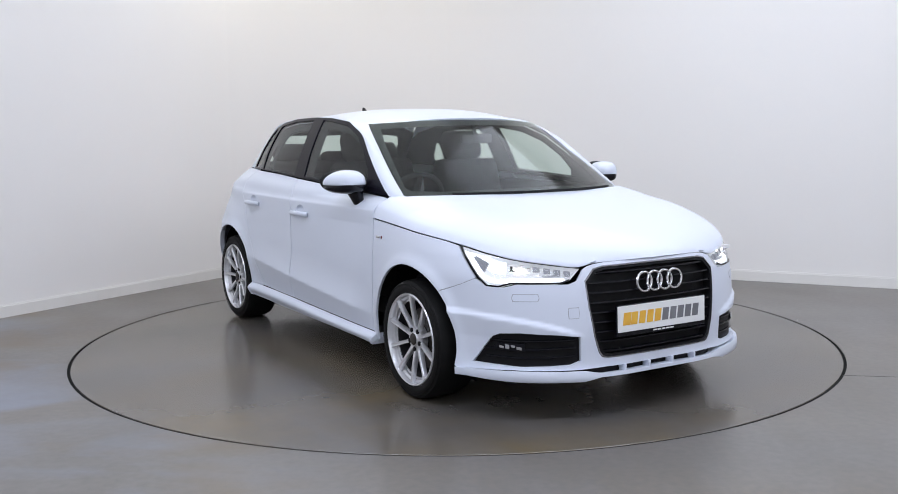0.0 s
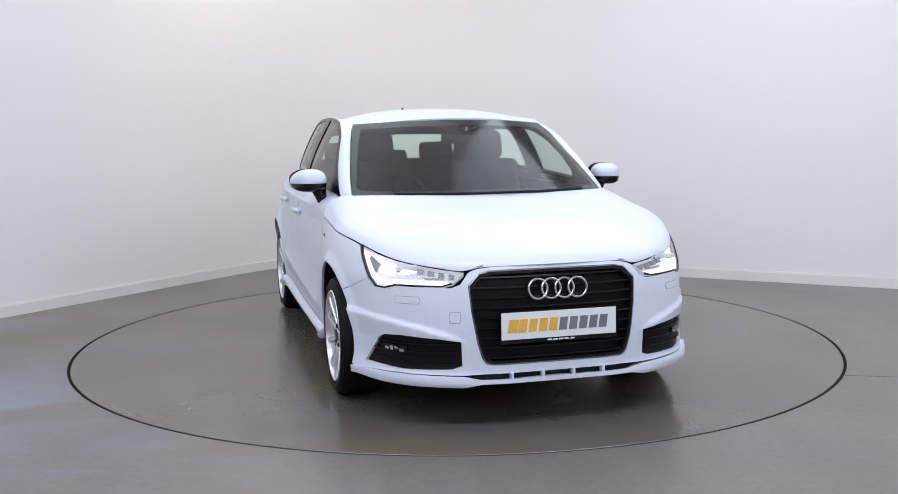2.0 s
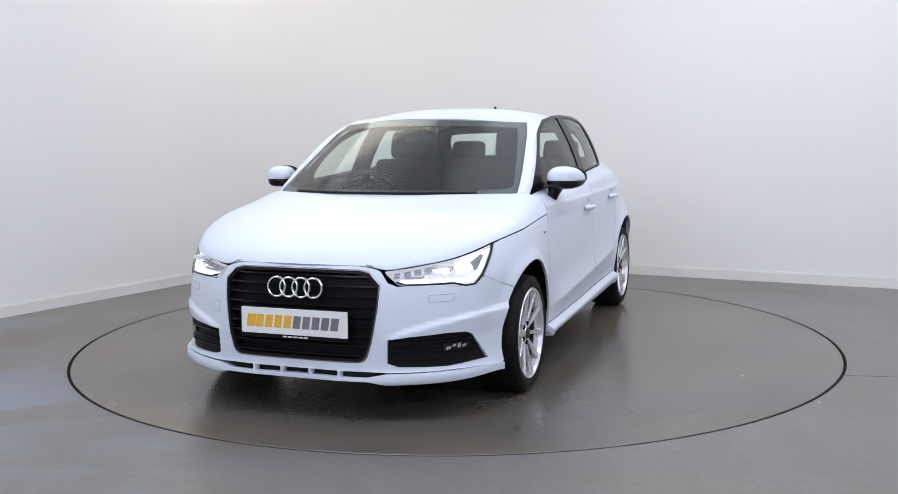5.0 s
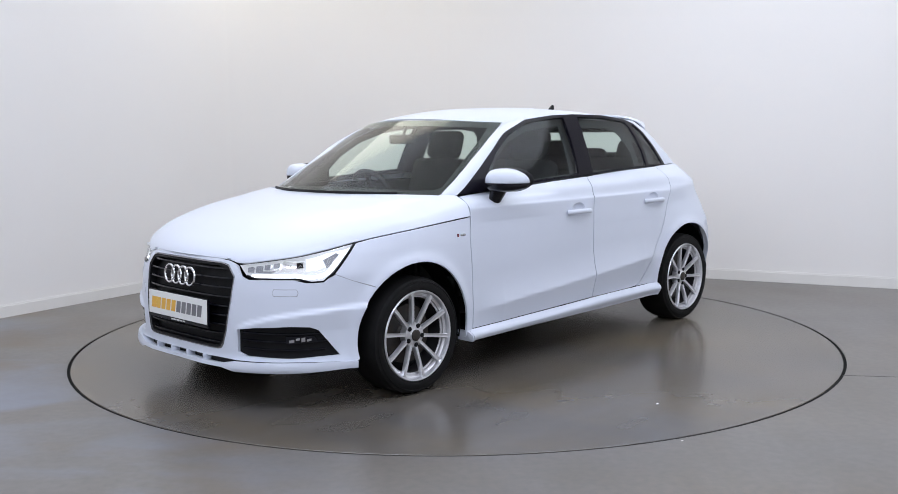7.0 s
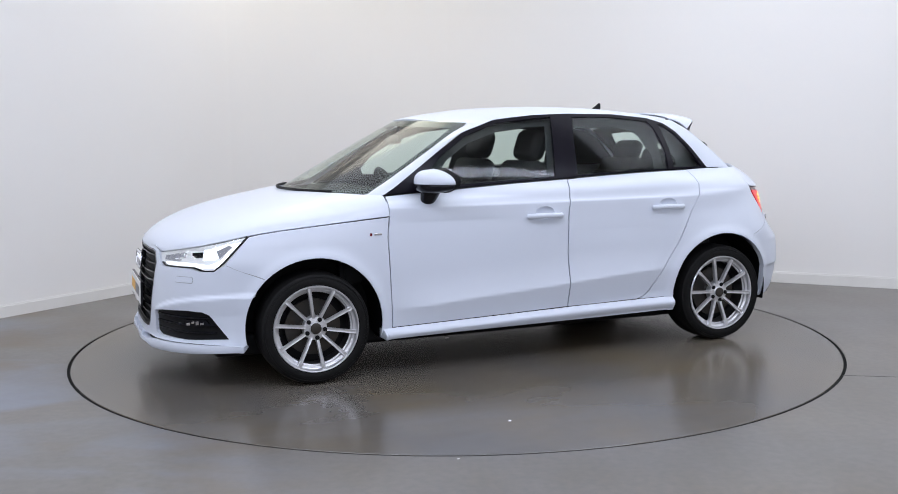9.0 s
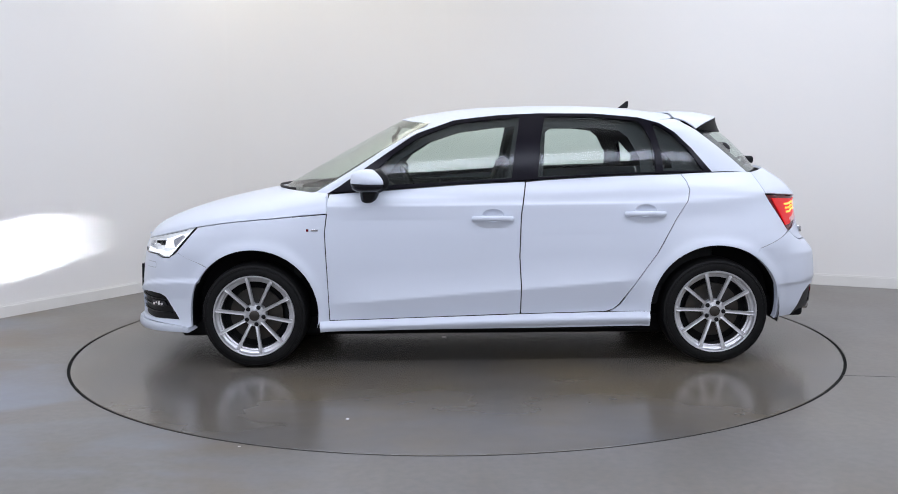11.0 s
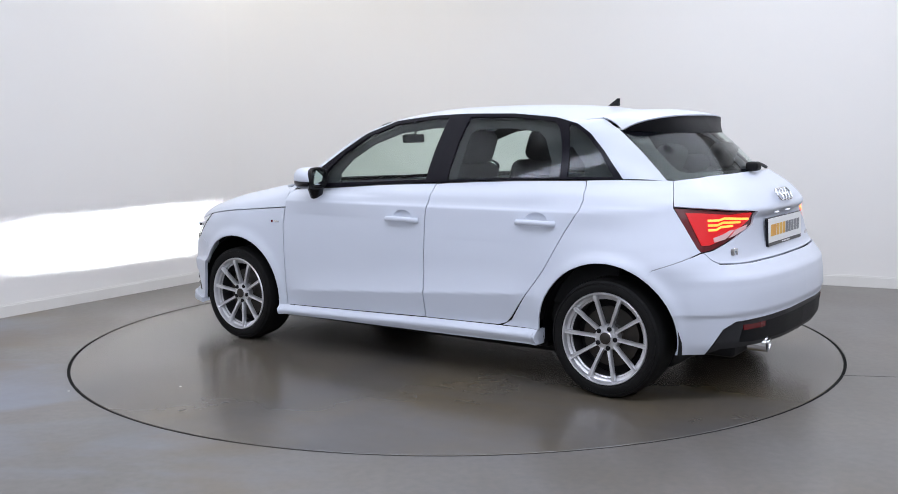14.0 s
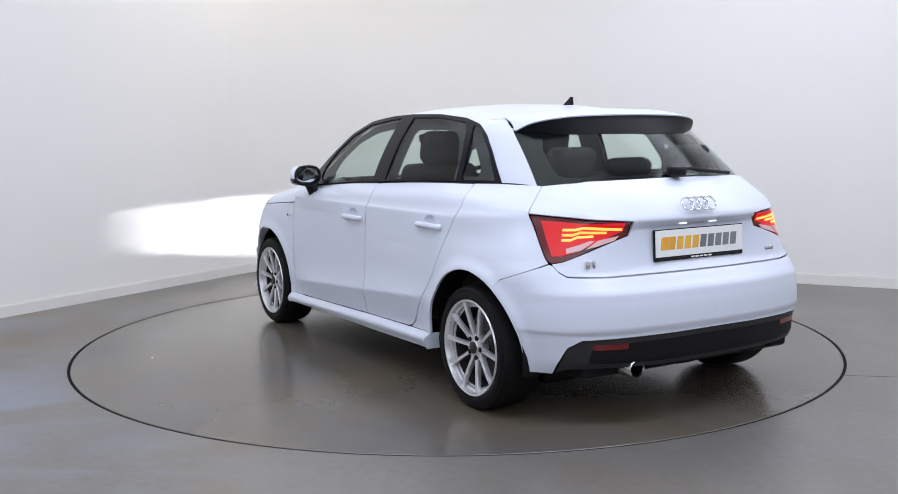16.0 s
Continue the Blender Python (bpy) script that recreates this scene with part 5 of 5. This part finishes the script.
# door mirrors
def door_mirror(sd):
    sg = lambda a, p: math.copysign(abs(a) ** p, a)

    def shell(name, up, down, z0, grow, mat, parent, label):
        bm = bmesh.new()
        bmesh.ops.create_icosphere(bm, subdivisions=4, radius=1.0)
        for v in bm.verts:
            x, y, z = v.co
            x, y = sg(x, .7), sg(y, .62)
            z = sg(z, .72) * (up if z > 0 else down)
            out = max(y, 0) ** 2
            k = (1 - .22 * out) * grow
            v.co = (.605 + (x * .095 if x > 0 else x * .055) * k - .07 * out, (.868 + y * .094 * grow) * sd, z0 + z * (1 - .30 * out - .10 * max(-y, 0) ** 3) - .004 * out)
        return part(name, bm, mat, parent, label)
    mi = shell("door_mirror", .072, .003, .993, 1.0, PAINT, car, "white door mirror with black foot")
    shell("mirror_base", .003, .046, .989, .985, GLOSS, mi, "black underside")
    bm = bmesh.new()
    prev = None
    for x, y, z, rx, ry in ((.600, .822, .968, .060, .046), (.602, .816, .945, .054, .040), (.608, .806, .915, .046, .032), (.614, .798, .885, .036, .026), (.618, .792, .858, .020, .018)):
        cur = [bm.verts.new((x + rx * math.cos(t), (y + ry * math.sin(t)) * sd, z)) for t in [2 * math.pi * i / 18 for i in range(18)]]
        if prev:
            for i in range(18):
                j = (i + 1) % 18
                bm.faces.new((prev[i], prev[j], cur[j], cur[i]))
        prev = cur
    bm.faces.new(prev)
    part("mirror_foot", bm, GLOSS, mi, "black foot")
    bm = bmesh.new()
    prev = None
    for x, gy, gz in ((.572, .084, .054), (.562, .091, .061), (.546, .0935, .0625), (.5375, .090, .057), (.5375, .081, .048), (.545, .079, .046)):
        cur = []
        for i in range(36):
            a = 2 * math.pi * i / 36
            yy, zz = sg(math.cos(a), .7) * gy, sg(math.sin(a), .75) * gz
            cur.append(bm.verts.new((x - .05 * max(yy / .09, 0) ** 2, (.868 + yy) * sd, 1.004 + zz * (1 - .22 * max(yy / .09, 0) ** 2))))
        if prev:
            for i in range(36):
                bm.faces.new((prev[i], prev[(i + 1) % 36], cur[(i + 1) % 36], cur[i]))
        prev = cur
    part("mirror_rim", bm, BLACK, mi, "black rim round the mirror glass")
    bm = bmesh.new()
    ring = [bm.verts.new((.544 - .05 * max((yy - .868) / .09, 0) ** 2, yy * sd, zz)) for yy, zz in [(.868 + .078 * math.cos(a), 1.006 + .044 * math.sin(a)) for a in [2 * math.pi * i / 28 for i in range(28)]]]
    bm.faces.new(ring)
    part("mirror_glass", bm, MIRROR, mi, "mirror glass", smooth=False)


door_mirror(1)
door_mirror(-1)


# wheels
def make_wheel():
    w = new("wheel")
    bm = bmesh.new()
    lathe(bm, [(.226, -.10), (.25, -.105), (.285, -.098), (TYRE_R - .002, -.075), (TYRE_R, -.05), (TYRE_R, .05), (TYRE_R - .002, .075), (.287, .097), (.262, .107), (.242, .107), (.232, .103), (.228, .092)], 72)
    tyre = part("tyre", bm, RUBBER, w, "black low-profile tyre")
    bm = bmesh.new()
    for r in (.274, .262):
        lathe(bm, [(r - .0015, .1045), (r, .1075), (r + .0015, .1045)], 64)
    part("sidewall_rib", bm, RUBBER, tyre)
    bm = bmesh.new()
    lathe(bm, [(.192, .066), (.200, .070), (.202, .079), (.209, .081), (.2145, .085), (.2175, .098), (.2205, .1065), (.2265, .108), (.230, .103), (.229, .088)], 96)
    rim = part("rim", bm, ALLOY, w, "silver ten-spoke alloy rim")
    bm = bmesh.new()
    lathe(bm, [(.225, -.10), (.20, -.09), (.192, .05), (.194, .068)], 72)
    part("barrel", bm, BARREL, rim, "grey inner barrel, darkened for the shade behind the spokes")
    bm = bmesh.new()
    for k in range(10):
        a = 2 * math.pi * k / 10 + math.pi / 2
        rad, tan = Vector((math.cos(a), 0, math.sin(a))), Vector((-math.sin(a), 0, math.cos(a)))
        prof = []
        for r, wd, y, dp in ((.036, .0115, .072, .026), (.058, .0105, .080, .028), (.094, .0095, .086, .026), (.14, .0100, .093, .024), (.19, .0110, .100, .022), (.212, .0120, .1015, .018), (.2205, .0110, .099, .012)):
            c = rad * r
            prof.append([bm.verts.new(c + tan * t * wd + Vector((0, y + yy, 0))) for t, yy in ((-.8, -dp), (-1, -.008), (-.72, -.001), (-.28, -.0025), (.28, -.0025), (.72, -.001), (1, -.008), (.8, -dp))])
        for p, q in zip(prof, prof[1:]):
            for i in range(7):
                bm.faces.new((p[i], p[i + 1], q[i + 1], q[i]))
        bm.faces.new(prof[0])
        bm.faces.new(prof[-1])
    part("spokes", bm, ALLOY, rim, "ten slim spokes")
    bm = bmesh.new()
    rr = lathe(bm, [(.066, .04), (.066, .060), (.062, .074), (.034, .079), (.030, .084)], 40)
    bm.faces.new(rr[-1])
    part("hub", bm, ALLOY, rim)
    bm = bmesh.new()
    rr = lathe(bm, [(.029, .083), (.029, .088), (.026, .090)], 32)
    bm.faces.new(rr[-1])
    part("centre_cap", bm, DARK_METAL, rim, "grey centre cap")
    for k in range(5):
        a = 2 * math.pi * (k + .5) / 5 + math.pi / 2
        bm = bmesh.new()
        rr = lathe(bm, [(.012, .074), (.012, .0815), (.009, .083)], 14)
        bm.faces.new(rr[-1])
        bmesh.ops.translate(bm, verts=bm.verts, vec=(.050 * math.cos(a), 0, .050 * math.sin(a)))
        part("wheel_bolt", bm, BLACK, rim, "dark wheel bolt")
    bm = bmesh.new()
    rr = lathe(bm, [(.15, .0), (.15, .022), (.07, .022), (.06, .03)], 48)
    bm.faces.new(rr[-1])
    bm.faces.new(rr[0])
    part("brake_disc", bm, DARK_METAL, w, "worn steel brake disc")
    bm = bmesh.new()
    rr = lathe(bm, [(.205, -.03), (.205, -.02), (.02, -.02)], 40)
    bm.faces.new(rr[-1])
    part("wheel_back", bm, BLACK, w)
    return w


wheel = make_wheel()
WHEEL_Y = .752
wheel.parent = car
WHEEL_Z, ROUND = .284, Matrix.Diagonal((.959, 1, .959, 1))
wheel.matrix_basis = pose(HUB_F, WHEEL_Y, WHEEL_Z, 0, 9, 0) @ ROUND
copy_thing(wheel, pose(HUB_R, WHEEL_Y - .012, WHEEL_Z, 0, 14, 0))
copy_thing(wheel, pose(HUB_F, -WHEEL_Y, WHEEL_Z, 0, 0, 180))
copy_thing(wheel, pose(HUB_R, -WHEEL_Y + .012, WHEEL_Z, 0, 18, 180))


# ---------------------------------------------------------------- inside the car
def front_seat(yc):
    bm = bmesh.new()
    m = pose(-.02, yc, .58, 0, -18, 0)
    box(bm, -.06, .06, -.235, .235, -.10, .525, .055, m)
    back = part("front_seat", bm, FABRIC, car, "dark cloth front seat")
    bm = bmesh.new()
    box(bm, -.12, .42, yc - .24, yc + .24, .42, .56, .05)
    part("cushion", bm, FABRIC, back)
    bm = bmesh.new()
    box(bm, -.05, .05, -.14, .14, .525, .715, .05, m)
    part("head_rest", bm, FABRIC, back)
    bm = bmesh.new()
    for dy in (-.05, .05):
        tube(bm, [tuple(m @ Vector((0, dy, .47))), tuple(m @ Vector((0, dy, .56)))], .006, 6)
    part("head_rest_post", bm, DARK_METAL, back)


front_seat(.36)
front_seat(-.36)
bm = bmesh.new()
box(bm, -.06, .06, -.60, .60, -.05, .47, .05, pose(-1.15, 0, .62, 0, -22, 0))
bench = part("rear_seat", bm, FABRIC, car, "dark cloth rear bench seat")
bm = bmesh.new()
box(bm, -1.1, -.62, -.60, .60, .42, .58, .05)
part("cushion", bm, FABRIC, bench)
for yc in (.36, 0, -.36):
    bm = bmesh.new()
    box(bm, -.045, .045, -.13, .13, .45, .60 if yc else .54, .04, pose(-1.15, yc, .62, 0, -22, 0))
    part("head_rest", bm, FABRIC, bench)
bm = bmesh.new()
dash = [(1.05, .90), (.85, .935), (.62, .93), (.52, .88), (.50, .75), (.60, .55), (1.05, .45)]
da, db = [bm.verts.new((x, .66, z)) for x, z in dash], [bm.verts.new((x, -.66, z)) for x, z in dash]
bm.faces.new(da)
bm.faces.new(db)
for i in range(7):
    bm.faces.new((da[i], da[(i + 1) % 7], db[(i + 1) % 7], db[i]))
bmesh.ops.bevel(bm, geom=list(bm.edges), offset=.02, segments=2, affect="EDGES")
dashboard = part("dashboard", bm, TRIM, car, "black dashboard")
bm = bmesh.new()
vs = []
ms = pose(.42, -.36, .86, 0, -65, 0)
for i in range(40):
    a = 2 * math.pi * i / 40
    vs.append([bm.verts.new(ms @ Vector(((.18 + .015 * math.cos(b)) * math.cos(a), (.18 + .015 * math.cos(b)) * math.sin(a), .015 * math.sin(b)))) for b in [2 * math.pi * j / 8 for j in range(8)]])
for i in range(40):
    for j in range(8):
        bm.faces.new((vs[i][j], vs[(i + 1) % 40][j], vs[(i + 1) % 40][(j + 1) % 8], vs[i][(j + 1) % 8]))
box(bm, -.17, .17, -.02, .02, -.01, .01, .005, ms)
box(bm, -.07, .07, -.06, .06, -.02, .02, .01, ms)
part("steering_wheel", bm, TRIM, car, "black steering wheel")
bm = bmesh.new()
box(bm, .505, .53, -.105, .105, 1.188, 1.242, .0120)
tube(bm, [(.512, 0, 1.235), (.475, 0, 1.300)], .009, 8)
box(bm, .36, .455, -.10, .10, 1.285, 1.308, .010)
part("interior_mirror", bm, TRIM, car, "black rear-view mirror")
bm = bmesh.new()
box(bm, -1.45, .80, -.70, .70, .30, .42, .03)
part("cabin_floor", bm, TRIM, car)
for sd in (1, -1):
    bm = bmesh.new()
    box(bm, -1.25, .80, sd * .69 - .02, sd * .69 + .02, .40, .945, .015)
    part("door_lining", bm, TRIM, car, "black inner door lining")
bm = bmesh.new()
box(bm, -1.62, -1.18, -.58, .58, .60, .975, .03)
part("parcel_shelf", bm, TRIM, car, "black parcel shelf")
sheet("roof_lining", [(.42, 0), (.42, .50), (0, .53), (-.9, .52), (-1.16, .50), (-1.16, 0)], ROOF, LINING, car, "pale grey roof lining", both=True, lift=-.03, cell=.08, edge=0)


# ---------------------------------------------------------------- what moves
HEADING = [(0.0, -58.07), (0.5, -59.67), (1.0, -63.02), (1.5, -67.77), (2.0, -74.03), (2.5, -79.81), (3.0, -86.08), (3.5, -91.84), (4.0, -98.11), (4.5, -103.97), (5.0, -110.19), (5.5, -116.1), (6.0, -122.0), (6.5, -127.9), (7.0, -133.8),
           (7.5, -139.72), (8.0, -145.8), (8.5, -151.33), (9.0, -157.41), (9.5, -163.2), (10.0, -168.95), (10.5, -174.7), (11.0, -180.4), (11.5, -186.17), (12.0, -192.12), (12.5, -197.67), (13.0, -203.77), (13.5, -209.35), (14.0, -215.33),
           (14.5, -220.93), (15.0, -227.04), (15.5, -232.68), (16.0, -238.73)]
AXIS = Vector((0.1597, 0.0699, 0))


def motions():
    walk(turntable, [(t, pose(0, 0, 0, 0, 0, a)) for t, a in HEADING])
    walk(car, [(t, pose(0, 0, 0, 0, 0, a) @ Matrix.Translation(-AXIS)) for t, a in HEADING])


motions()
